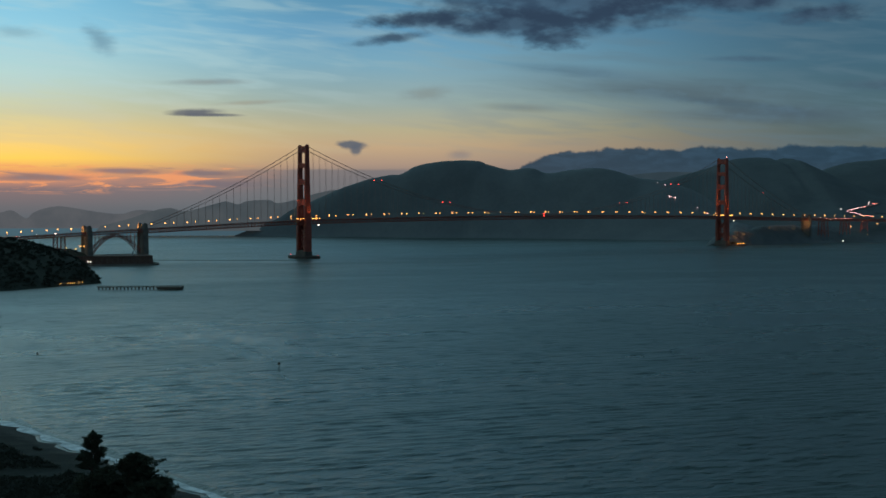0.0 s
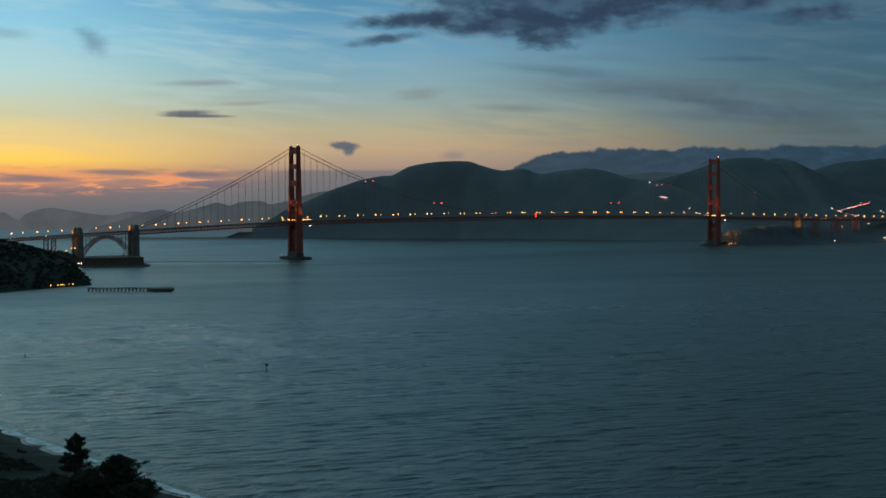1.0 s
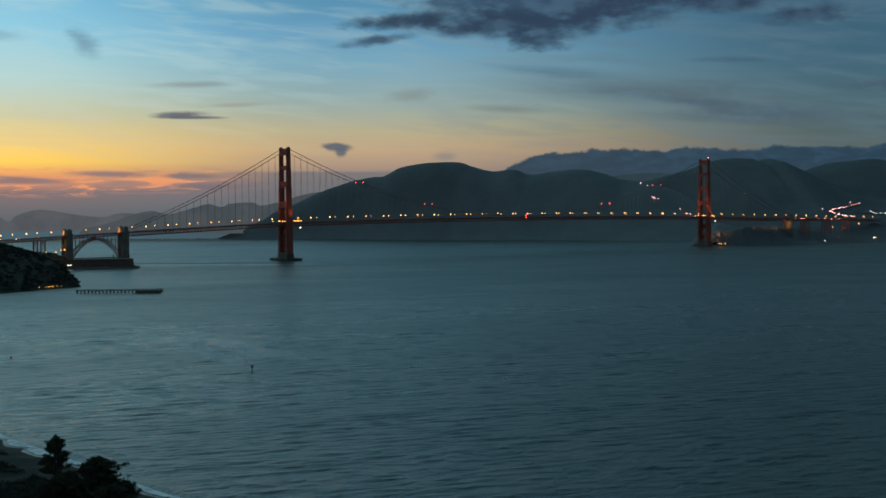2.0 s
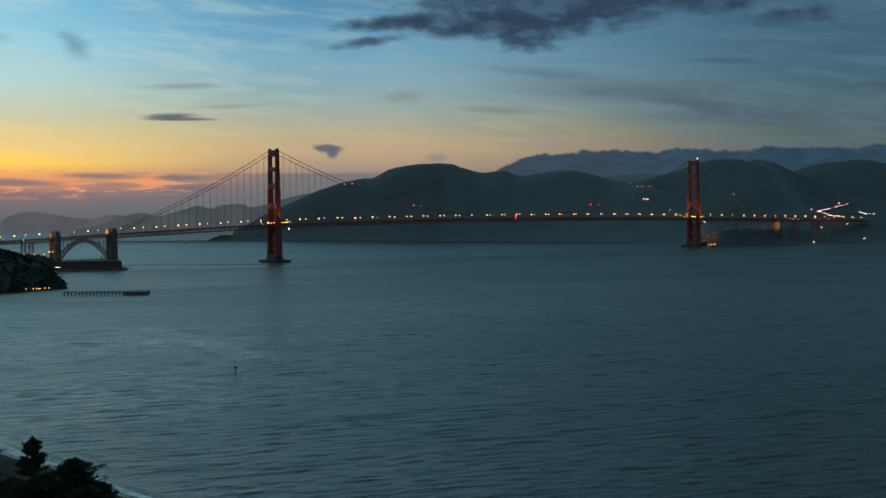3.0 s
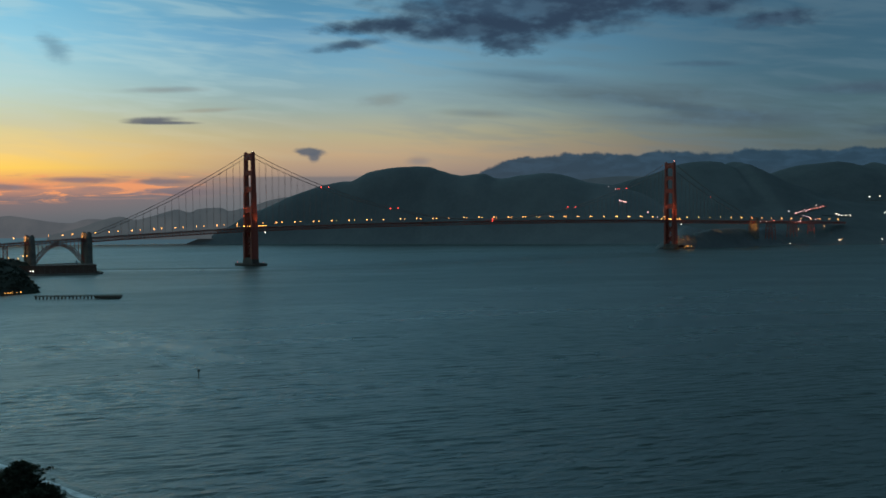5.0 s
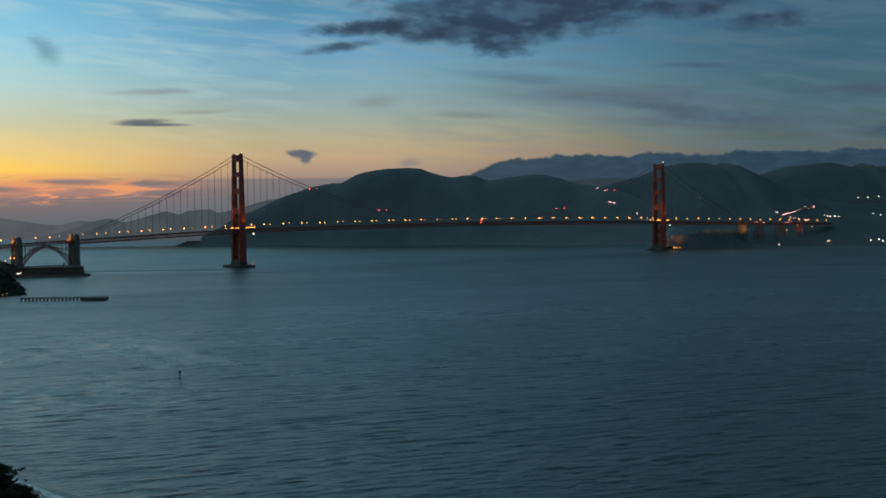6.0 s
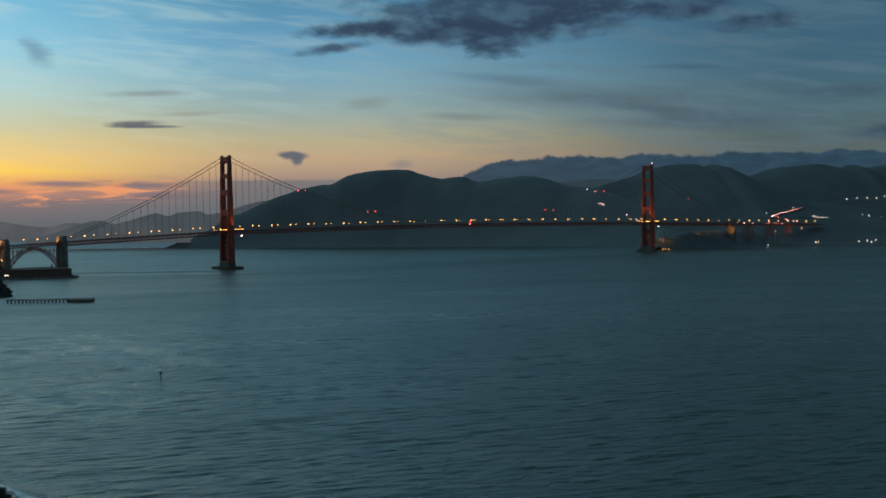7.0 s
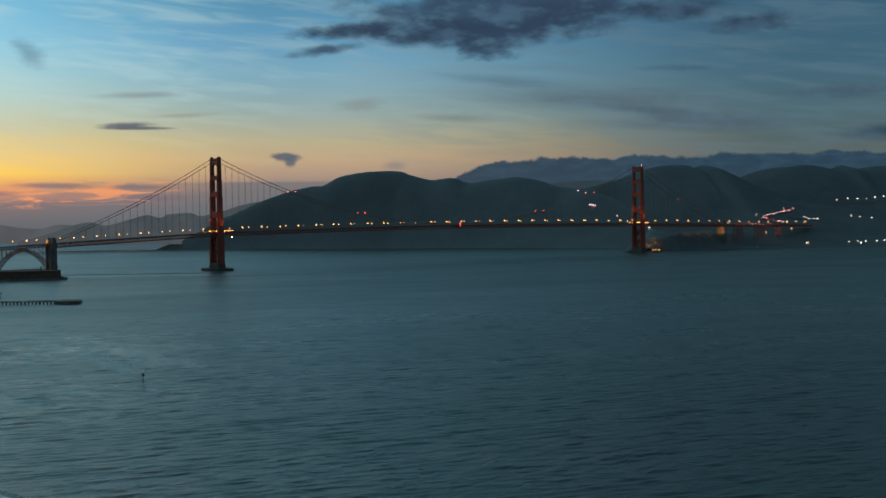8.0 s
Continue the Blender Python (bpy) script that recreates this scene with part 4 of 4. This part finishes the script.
# ---- the fort under the arch ----
def fort():
    ob = thing("fort", -420, -30, 0, "low dark brick fort with flat parapet under the bridge arch", "fort")
    outline = [(-380, -103), (-364, -64), (-345, 26), (-478, 30), (-505, -20), (-488, -46)]
    def ring(bm, z, k):
        return [bm.verts.new(((x + 420) * k, (y + 30) * k, z)) for x, y in outline]
    bm = bmesh.new()
    rings = [ring(bm, z, k) for z, k in ((-2, 1.0), (14.5, 0.985), (14.5, 1.0), (16.2, 1.0), (16.2, 0.95), (15.2, 0.95))]
    for a, b in zip(rings, rings[1:]):
        for i in range(6):
            bm.faces.new((a[i], a[(i + 1) % 6], b[(i + 1) % 6], b[i]))
    bm.faces.new(rings[-1])
    bmesh.ops.recalc_face_normals(bm, faces=bm.faces)
    walls = part("wall", bm, BRICK, ob, "weathered red-brown brick casemate wall")
    for a, b in ((5, 0), (0, 1)):
        pa, pb = Vector((*outline[a], 0)) - Vector((-420, -30, 0)), Vector((*outline[b], 0)) - Vector((-420, -30, 0))
        n = int((pb - pa).length / 9)
        out = (pb - pa).normalized().cross(Vector((0, 0, 1)))
        for k in range(n):
            for z in (4.0, 9.0):
                c = pa.lerp(pb, (k + 0.5) / n) + out * 0.1
                bm = bmesh.new()
                along = (pb - pa).normalized()
                for s in (-1, 1):
                    bar(bm, c + along * s * 0.8 + Vector((0, 0, z - 0.8)), c + along * s * 0.8 + Vector((0, 0, z + 0.8)), 0.35)
                bar(bm, c - along + Vector((0, 0, z + 1)), c + along + Vector((0, 0, z + 1)), 0.5)
                part("embrasure", bm, CONCRETE, walls)
    bm = bmesh.new()
    tube(bm, [(30, -10, 15), (30, -10, 21)], lambda s: 1.6 - 0.4 * s, 8)
    box(bm, 28.6, 31.4, -11.4, -8.6, 21, 23.5, 0.5)
    part("light_tower", bm, STEEL, ob, "small iron lighthouse tower on the roof")
    bm = bmesh.new()
    wall_line = [(-560, -50), (-500, -62), (-440, -92), (-378, -114), (-352, -62), (-334, 30)]
    for a, b in zip(wall_line, wall_line[1:]):
        bar(bm, (*a, -1.0), (*b, -1.0), 6, 7)
    tagged(part("seawall", bm, CONCRETE), "low concrete seawall along the fort", "seawall", kind="structure")


fort()

yard = street_lamp(7.0, AMBER, "street lamp with a warm lantern on the shore", 1.0, 0.9, "lamps along the southern shore")
spread(yard, [pose(x, y, z - 6.85) for x, y, z in ((-514, 12, 28.5), (-500, 0, 29.5), (-486, -10, 28.5), (-478, -14, 33), (-473, -18, 33))])
white_yard = street_lamp(5.0, WHITE, "white street lamp in front of the fort", 0.9, 0.9, "white lamps at the fort")
spread(white_yard, [pose(-489, -72, 2.4), pose(-485, -74, 2.4)])
wharf_lamp = street_lamp(4.0, AMBER, "short street lamp glowing at the wharf road", 0.55, 0.9, "lamps at the wharf road")
spread(wharf_lamp, [pose(x, y, ground_at(x, y) - 0.2) for x, y in ((-765, -642), (-754, -638), (-749, -636), (-746, -635), (-743, -634), (-735, -629), (-729, -628))])


def car(body_mat, label):
    ob = thing("car", 0, 0, 0, label, "car", "cars on the highway")
    bm = bmesh.new()
    box(bm, -2.2, 2.2, -0.9, 0.9, 0.35, 0.95, 0.97)
    part("body", bm, body_mat, ob)
    bm = bmesh.new()
    box(bm, -1.3, 1.0, -0.8, 0.8, 0.95, 1.5, 0.78)
    part("cabin", bm, ASPHALT, ob)
    for x in (-1.4, 1.4):
        for y in (-0.85, 0.85):
            bm = bmesh.new()
            bar(bm, (x, y - 0.1, 0.33), (x, y + 0.1, 0.33), 0.66, 0.66, 10)
            part("wheel", bm, ASPHALT, ob)
    for y in (-0.6, 0.6):
        bm = bmesh.new()
        ball(bm, 2.2, y, 0.75, 0.5)
        part("headlight", bm, HEAD, ob, "glaring white headlight")
        bm = bmesh.new()
        ball(bm, -2.2, y, 0.75, 0.34)
        part("tail_light", bm, TAIL, ob, "glowing red tail light")
    return ob


HEAD = glowing("headlight_glow", (1.0, 0.52, 0.48), 15.0)
TAIL = glowing("tail_light_glow", (1.0, 0.2, 0.14), 12.0)
PAINT = material("grey_car_paint", (0.2, 0.2, 0.21), (0.26, 0.26, 0.27), 1.0, 0.4, 0.3, 0.0)


def lane(points, width, name):
    """A strip of asphalt laid over the hillside."""
    bm = bmesh.new()
    rows = []
    n = 40
    for i in range(n + 1):
        a, b = catmull(points, i / n), catmull(points, min(1, (i + 0.5) / n))
        c = a if i < n else catmull(points, 1 - 0.5 / n)
        d = ((b - a) if i < n else (a - c)).to_2d().normalized()
        side = Vector((-d.y, d.x, 0))
        rows.append([bm.verts.new(Vector((a.x, a.y, max(ground_at(a.x, a.y), 1) + 0.9)) + side * w + Vector((0, 0, dz))) for w, dz in ((-width / 2 - 1.5, -3), (-width / 2, 0), (width / 2, 0), (width / 2 + 1.5, -3))])
    for a, b in zip(rows, rows[1:]):
        for k in range(3):
            bm.faces.new((a[k], a[k + 1], b[k + 1], b[k]))
    tagged(part(name, bm, ASPHALT), "asphalt highway cut into the dark hillside", "road", kind="structure")


def traffic(points, count, back=False):
    out = []
    for i in range(count):
        s = min(1.0, (i + 0.5 + random.uniform(-0.25, 0.25)) / count)
        a, b = catmull(points, s), catmull(points, min(1, s + 0.02)) if s < 0.97 else catmull(points, s) * 2 - catmull(points, s - 0.02)
        d = math.degrees(math.atan2(b.y - a.y, b.x - a.x)) + (180 if back else 0)
        out.append(pose(a.x, a.y, max(ground_at(a.x, a.y), 1) + 0.95, 0, 0, d))
    return out


LOWER = [(2028, 149, 0), (2031, 139, 0), (2039, 120, 0), (2046, 106, 0), (2052, 93, 0), (2057, 81, 0)]
UPPER = [(2028, 149, 0), (2052, 152, 0), (2080, 156, 0), (2102, 154, 0), (2130, 157, 0), (2180, 165, 0), (2222, 171, 0)]
CROSS = [(2110, 110, 0), (2133, 97, 0), (2158, 84, 0), (2168, 66, 0), (2200, 60, 0)]
lane(LOWER, 8, "road_ramp")
lane(UPPER, 8, "road_hillside")
lane(CROSS, 7, "road_overlook")
grey_car = car(PAINT, "grey car with lit lamps on the hillside highway")
spread(grey_car, traffic(LOWER, 19, True) + traffic(UPPER[:5], 9, True) + traffic(UPPER[4:], 7) + traffic(UPPER[:5], 4))

hill_lamp = street_lamp(4.2, WHITE, "street lamp with a white lantern on the northern shore", 1.15, 0.9, "lamps on the northern shore")
spread(hill_lamp, [pose(x, y, ground_at(x, y) - 0.3) for x, y in (
    (2531, 211), (2556, 187), (2580, 164), (2598, 141), (2615, 120), (2634, 99), (2655, 75), (2168, 94), (2164, 82), (2164, 72), (2178, 66), (2190, 58), (2378, 57), (2390, 38), (2414, 9),
    (1992, -178), (2029, -182), (2004, -210), (2012, -205), (2048, -198), (2075, -218), (2100, -227), (1892, -102), (1781, -15), (2179, 176), (2022, 167), (1531, 118))])
bm = bmesh.new()
for k in range(16):
    xa, ya, xb, yb = (2507 + 9 * k, 210 - 10.5 * k, 2507 + 9 * (k + 1), 210 - 10.5 * (k + 1))
    bar(bm, (xa, ya, ground_at(xa, ya) + 0.6), (xb, yb, ground_at(xb, yb) + 0.6), 1.0, 3.2)
tagged(part("retaining_wall", bm, CONCRETE), "long pale concrete retaining wall below the hillside lamps", "wall")
amber_lamp = street_lamp(7.0, WARM, "street lamp with an amber lantern on the northern hillside", 1.25, 0.9, "amber lamps on the northern shore")
spread(amber_lamp, [pose(x, y, ground_at(x, y) - 0.3) for x, y in ((1905, 47), (1992, 18), (1882, -115), (1760, 216), (1968, 52))])
pink_lamp = street_lamp(6.0, glowing("pinkish_lamp_glow", (1.0, 0.5, 0.48), 6.0), "street lamp with a pinkish glow high on the hill", 1.3, 0.9, "lamps on the hill road")
spread(pink_lamp, [pose(x, y, ground_at(x, y) - 0.3) for x, y in ((1885, 794), (1893, 770), (1830, 692), (1834, 687), (1838, 682), (1842, 677), (1864, 600), (1866, 559))])

# cars on the southern approach
south_car = car(PAINT, "grey car with lit lamps on the bridge approach")
spread(south_car, [pose(x, y, road(x) + 0.05, 0, 0, 180 if y < 0 else 0) for x, y in [(-520 - 33 * k, (-6.5, -3.0, 3.2, 6.4)[k % 4]) for k in range(12)]])

north_car = car(PAINT, "grey car with red tail lights leaving the bridge")
spread(north_car, [pose(1646 + 17.5 * k, (-6.4, -3.0)[k % 2], road(1646 + 17.5 * k) + 0.05, 0, 0, 0) for k in range(13)])


# slab, lamps and floodlight added to stand in for an amber reflection on the water
bm = bmesh.new()
box(bm, -20, 20, -9, 9, -3, 4.0, 0.97)
box(bm, -20, 20, -9.4, -8.6, 4.0, 5.0, 0.98)
quay = thing("quay", 1304, -34, 0, "added concrete slab that carries the amber glow below the far tower", "quay")
part("deck", bm, CONCRETE, quay)
added_glow_lamp = small_lamp("added_glow_lamp", AMBER, "added amber lamp for the glow on the water", "lamp", "quay lamps", 1.0, 2.0)
spread(added_glow_lamp, [pose(1292, -40, 4.0), pose(1304, -38, 4.0), pose(1316, -40, 4.0)])
floodlight(1290, -16, 16, (1302, -38, 3), 200000, SODIUM, 110, AMBER, "added amber floodlight over the slab below the far tower")


# ---- wharf, marker, float ----
def wharf():
    ob = thing("wharf", -756, -744, 0, "dark timber fishing wharf on piles with a wide end platform", "wharf", turn=math.degrees(math.atan2(-60, 82)))
    bm = bmesh.new()
    for k in range(46):
        box(bm, k * 1.7 - 3, k * 1.7 - 3 + 1.62, -2.4, 2.4, 3.6, 3.9)
    box(bm, -3, 75, -2.2, -1.8, 3.1, 3.6)
    box(bm, -3, 75, 1.8, 2.2, 3.1, 3.6)
    part("walkway", bm, TIMBER, ob)
    bm = bmesh.new()
    box(bm, 74, 102, -11, 11, 2.9, 3.9)
    box(bm, 73.6, 102.4, -11.4, 11.4, 1.2, 2.9, 0.97)
    part("platform", bm, TIMBER, ob, "broad timber platform at the wharf's end")
    for k in range(17):
        for y in (-1.9, 1.9):
            bm = bmesh.new()
            bar(bm, (k * 4.5 - 1, y, -3), (k * 4.5 - 1, y, 3.6), 1.0, 1.0, 8)
            part("pile", bm, TIMBER, ob)
    for x in (75, 82, 89, 96, 101):
        for y in (-10, -3, 4, 10):
            bm = bmesh.new()
            bar(bm, (x, y, -3), (x, y, 2.9), 0.9, 0.9, 8)
            part("pile", bm, TIMBER, ob)
    for y, x0, x1 in ((-2.2, -3, 75), (2.2, -3, 75), (-10.8, 75, 101.5), (10.8, 75, 101.5)):
        bm = bmesh.new()
        for z in (4.5, 5.0):
            bar(bm, (x0, y, z), (x1, y, z), 0.14)
        n = int((x1 - x0) / 2.4)
        for k in range(n + 1):
            bar(bm, (x0 + (x1 - x0) * k / n, y, 3.9), (x0 + (x1 - x0) * k / n, y, 5.05), 0.16)
        part("railing", bm, TIMBER, ob)


wharf()


def marker():
    ob = thing("channel_marker", -1006, -1598, 0, "dark wooden channel marker pile standing in the bay", "marker")
    bm = bmesh.new()
    tube(bm, [(0, 0, -4), (0, 0, 1), (0, 0, 4.6)], lambda s: 0.33 - 0.08 * s, 10)
    part("pile", bm, TIMBER, ob)
    bm = bmesh.new()
    box(bm, -0.6, 0.6, -0.6, 0.6, 4.6, 5.6)
    box(bm, -0.75, 0.75, -0.75, 0.75, 4.4, 4.6)
    part("board", bm, TIMBER, ob, "square day board on top")
    bm = bmesh.new()
    bar(bm, (0, 0, 5.6), (0, 0, 6.1), 0.3, 0.4, 8)
    part("lantern", bm, STEEL, ob)


marker()

bm = bmesh.new()
tube(bm, [(0, 0, -0.5), (0, 0, 0.1), (0, 0, 0.5), (0, 0, 0.7), (0, 0, 1.4)], lambda s: 0.7 if s < 0.6 else (0.5 if s < 0.8 else 0.1), 10)
float_buoy = thing("buoy", -1086, -1408, 0, "small dark mooring buoy floating on the bay", "buoy")
part("hull", bm, TIMBER, float_buoy)
copy_thing(float_buoy, pose(-997, -1081, 0))
copy_thing(float_buoy, pose(-1034, -1186, 0))


# ---- trees and brush ----
def foliage(name, centres, size, leaf, per, mat, parent, label="", seed=1):
    """Small leaf sprays gathered round the given clump centres (position, outward direction, radius)."""
    rng = np.random.default_rng(seed)
    verts, faces = [], []
    for p, out, r in centres:
        n = per
        d = rng.normal(size=(n, 3))
        d /= np.linalg.norm(d, axis=1)[:, None]
        at = np.array(p) + d * (r * rng.random(n)[:, None] ** 0.5) * np.array([1, 1, 0.42])
        tip = d * 0.7 + np.array(out) * 0.9 + rng.normal(size=(n, 3)) * 0.3
        tip /= np.linalg.norm(tip, axis=1)[:, None]
        side = np.cross(tip, rng.normal(size=(n, 3)))
        side /= np.linalg.norm(side, axis=1)[:, None] + 1e-9
        long = leaf * (0.6 + 0.8 * rng.random(n))[:, None]
        k = len(verts)
        quad = np.stack([at - side * long * 0.2, at + tip * long * 0.5 - side * long * 0.3, at + tip * long, at + tip * long * 0.5 + side * long * 0.3], 1).reshape(-1, 3)
        verts.extend(map(tuple, quad))
        faces.extend((k + 4 * i, k + 4 * i + 1, k + 4 * i + 2, k + 4 * i + 3) for i in range(n))
    mesh = bpy.data.meshes.new(name)
    mesh.from_pydata(verts, [], faces)
    mesh.materials.append(mat)
    ob = new(name, mesh)
    ob.parent = parent
    return tagged(ob, label) if label else ob


def sprays(name, twigs, leaf, per, mat, parent, label="", seed=1):
    """Foliage as ragged sprays: narrow leaf blades set along each twig (start, direction, length)."""
    rng = np.random.default_rng(seed)
    start = np.array([t[0] for t in twigs])
    way = np.array([t[1] for t in twigs])
    long = np.array([t[2] for t in twigs])
    way = way / np.linalg.norm(way, axis=1)[:, None]
    start, way, long = (np.repeat(a, per, 0) for a in (start, way, long))
    n = len(start)
    u = rng.random(n)
    off = rng.normal(size=(n, 3)) * (0.16 + 0.2 * (1 - u))[:, None] * np.array([1, 1, 0.6]) * long[:, None] ** 0.6
    at = start + way * (long * u)[:, None] + off
    tip = way * 0.9 + rng.normal(size=(n, 3)) * 0.45 + np.array([0, 0, 0.15])
    tip /= np.linalg.norm(tip, axis=1)[:, None]
    side = np.cross(tip, rng.normal(size=(n, 3)))
    side /= np.linalg.norm(side, axis=1)[:, None] + 1e-9
    size = (leaf * (0.6 + 0.8 * rng.random(n)) * (1.15 - 0.6 * u))[:, None]
    quad = np.stack([at - side * size * 0.16, at + tip * size * 0.5 - side * size * 0.24, at + tip * size, at + tip * size * 0.5 + side * size * 0.24], 1).reshape(-1, 3)
    mesh = bpy.data.meshes.new(name)
    mesh.from_pydata(quad.tolist(), [], np.arange(4 * n).reshape(-1, 4).tolist())
    mesh.materials.append(mat)
    ob = new(name, mesh)
    ob.parent = parent
    return tagged(ob, label) if label else ob


def cypress(x, y, height, spread_of, bare, limbs, seed, label, lean=(0, 0)):
    """A cypress: trunk, limbs that carry flat sprays of foliage, an uneven outline. spread_of(s): half-width at the height s (0..1)."""
    rng = random.Random(seed)
    z0 = ground_at(x, y)
    ob = thing("cypress_tree", x, y, z0, label, "tree", "cypress trees by the beach")
    trunk = [(lean[0] * s * height + 0.3 * math.sin(5 * s + seed), lean[1] * s * height + 0.3 * math.cos(4 * s + seed), s * height * 0.97 - 0.5 * (s == 0)) for s in [k / 10 for k in range(11)]]
    bm = bmesh.new()
    tube(bm, trunk, lambda s: height * (0.03 * (1 - s) + 0.003), 9)
    part("trunk", bm, BARK, ob)
    bm, clumps = bmesh.new(), []
    for k in range(limbs):
        s = bare + (1 - bare) * (k + rng.random()) / limbs
        a = rng.uniform(0, 2 * math.pi)
        reach = spread_of(s) * rng.uniform(0.35, 1.25)
        base = Vector(trunk[min(10, int(s * 10))])
        base.z = s * height * 0.95
        tip = base + Vector((math.cos(a) * reach, math.sin(a) * reach, reach * rng.uniform(0.1, 0.55)))
        mid_way = base.lerp(tip, 0.5) - Vector((0, 0, reach * 0.05))
        tube(bm, [base, mid_way, tip], lambda q: 0.16 * (1 - q) + 0.03, 5)
        out = Vector((math.cos(a), math.sin(a), 0.35)).normalized()
        for j in range(9):
            q = rng.uniform(0.3, 1.0)
            c = base.lerp(tip, q)
            d = Vector((math.cos(a + rng.uniform(-1.1, 1.1)), math.sin(a + rng.uniform(-1.1, 1.1)), rng.uniform(-0.15, 0.4)))
            clumps.append((tuple(c), tuple(d), rng.uniform(1.1, 2.5) * (1.15 - 0.4 * q) * (0.45 + 0.55 * min(1, reach / 4))))
    for j in range(9):
        clumps.append(((trunk[-1][0], trunk[-1][1], height * (0.9 + 0.008 * j)), (rng.uniform(-0.5, 0.5), rng.uniform(-0.5, 0.5), 1.0), rng.uniform(0.7, 1.3)))
    part("limb_frame", bm, BARK, ob)
    sprays("crown", clumps, 0.58, 32, LEAF, ob, "dark green needle foliage in flat sprays", seed)
    return ob


cypress(-1239.4, -1865.5, 20.8, lambda s: (7.6 * (1 - s) ** 0.62 + 0.2) * (0.68 + 0.42 * math.sin(13 * s) ** 2), 0.36, 76, 3, "dark upright cypress tree on the dune above the beach")
cypress(-1235.2, -1892.4, 16.4, lambda s: (9.8 * max(0.0, 1 - s ** 1.8) ** 0.7 + 0.3) * (0.8 + 0.24 * math.sin(14 * s) ** 2), 0.08, 210, 8, "broad dark cypress tree with a domed crown")
cypress(-1228.2, -1892.8, 7.2, lambda s: 5.6 * max(0.0, 1 - s ** 2) ** 0.5 + 0.3, 0.15, 34, 12, "low wind-bent cypress tree leaning to the shore", (0.2, 0.0))
cypress(-1240.5, -1880, 10.5, lambda s: (8.0 * max(0.0, 1 - s ** 2) ** 0.5 + 0.4) * (0.7 + 0.35 * math.sin(13 * s) ** 2), 0.06, 80, 21, "bushy dark cypress tree between its neighbours")
cypress(-1248, -1886, 9.0, lambda s: 6.5 * max(0.0, 1 - s ** 2) ** 0.5 + 0.4, 0.04, 60, 31, "low bushy cypress tree on the dune")
cypress(-1236, -1905, 8.5, lambda s: 7.0 * max(0.0, 1 - s ** 2) ** 0.5 + 0.4, 0.04, 60, 35, "low bushy cypress tree on the dune")

rng = random.Random(5)
clumps = []
for k in range(15000):
    x, y = rng.uniform(-1330, -1222), rng.uniform(-1960, -1690)
    if noise.noise(Vector((x * 0.035, y * 0.035, 2))) < (0.22 if x > -1232 else -0.22):
        continue
    h = rng.uniform(0.3, 0.9) * (2.2 if y < -1868 and x < -1238 else 1.0)
    clumps.append(((x, y, ground_at(x, y) + h * 0.4), (0, 0, 1), h * 1.6))
tagged(foliage("dune_brush", clumps, 1, 0.55, 12, BRUSH, None, "", 6), "low dark dune brush and coastal grass", "brush", kind="stuff")

clumps = []
for k in range(11000):
    x, y = rng.uniform(-1150, -480), rng.uniform(-860, 120)
    z = ground_at(x, y)
    if z < 1.2 or (x > -560 and (z > 60 or y < -18)):
        continue
    h = rng.uniform(1.6, 4.2) * (0.6 if x > -600 else 1.0)
    for j in range(2):
        clumps.append(((x + rng.uniform(-2, 2), y + rng.uniform(-2, 2), z + h * (0.1 + 0.4 * j)), (0, 0, 1), h * (0.9 - 0.3 * j)))
tagged(foliage("bluff_woods", clumps, 1, 1.9, 17, WOODS, None, "", 9), "dark evergreen woods covering the bluff", "woods", kind="stuff")
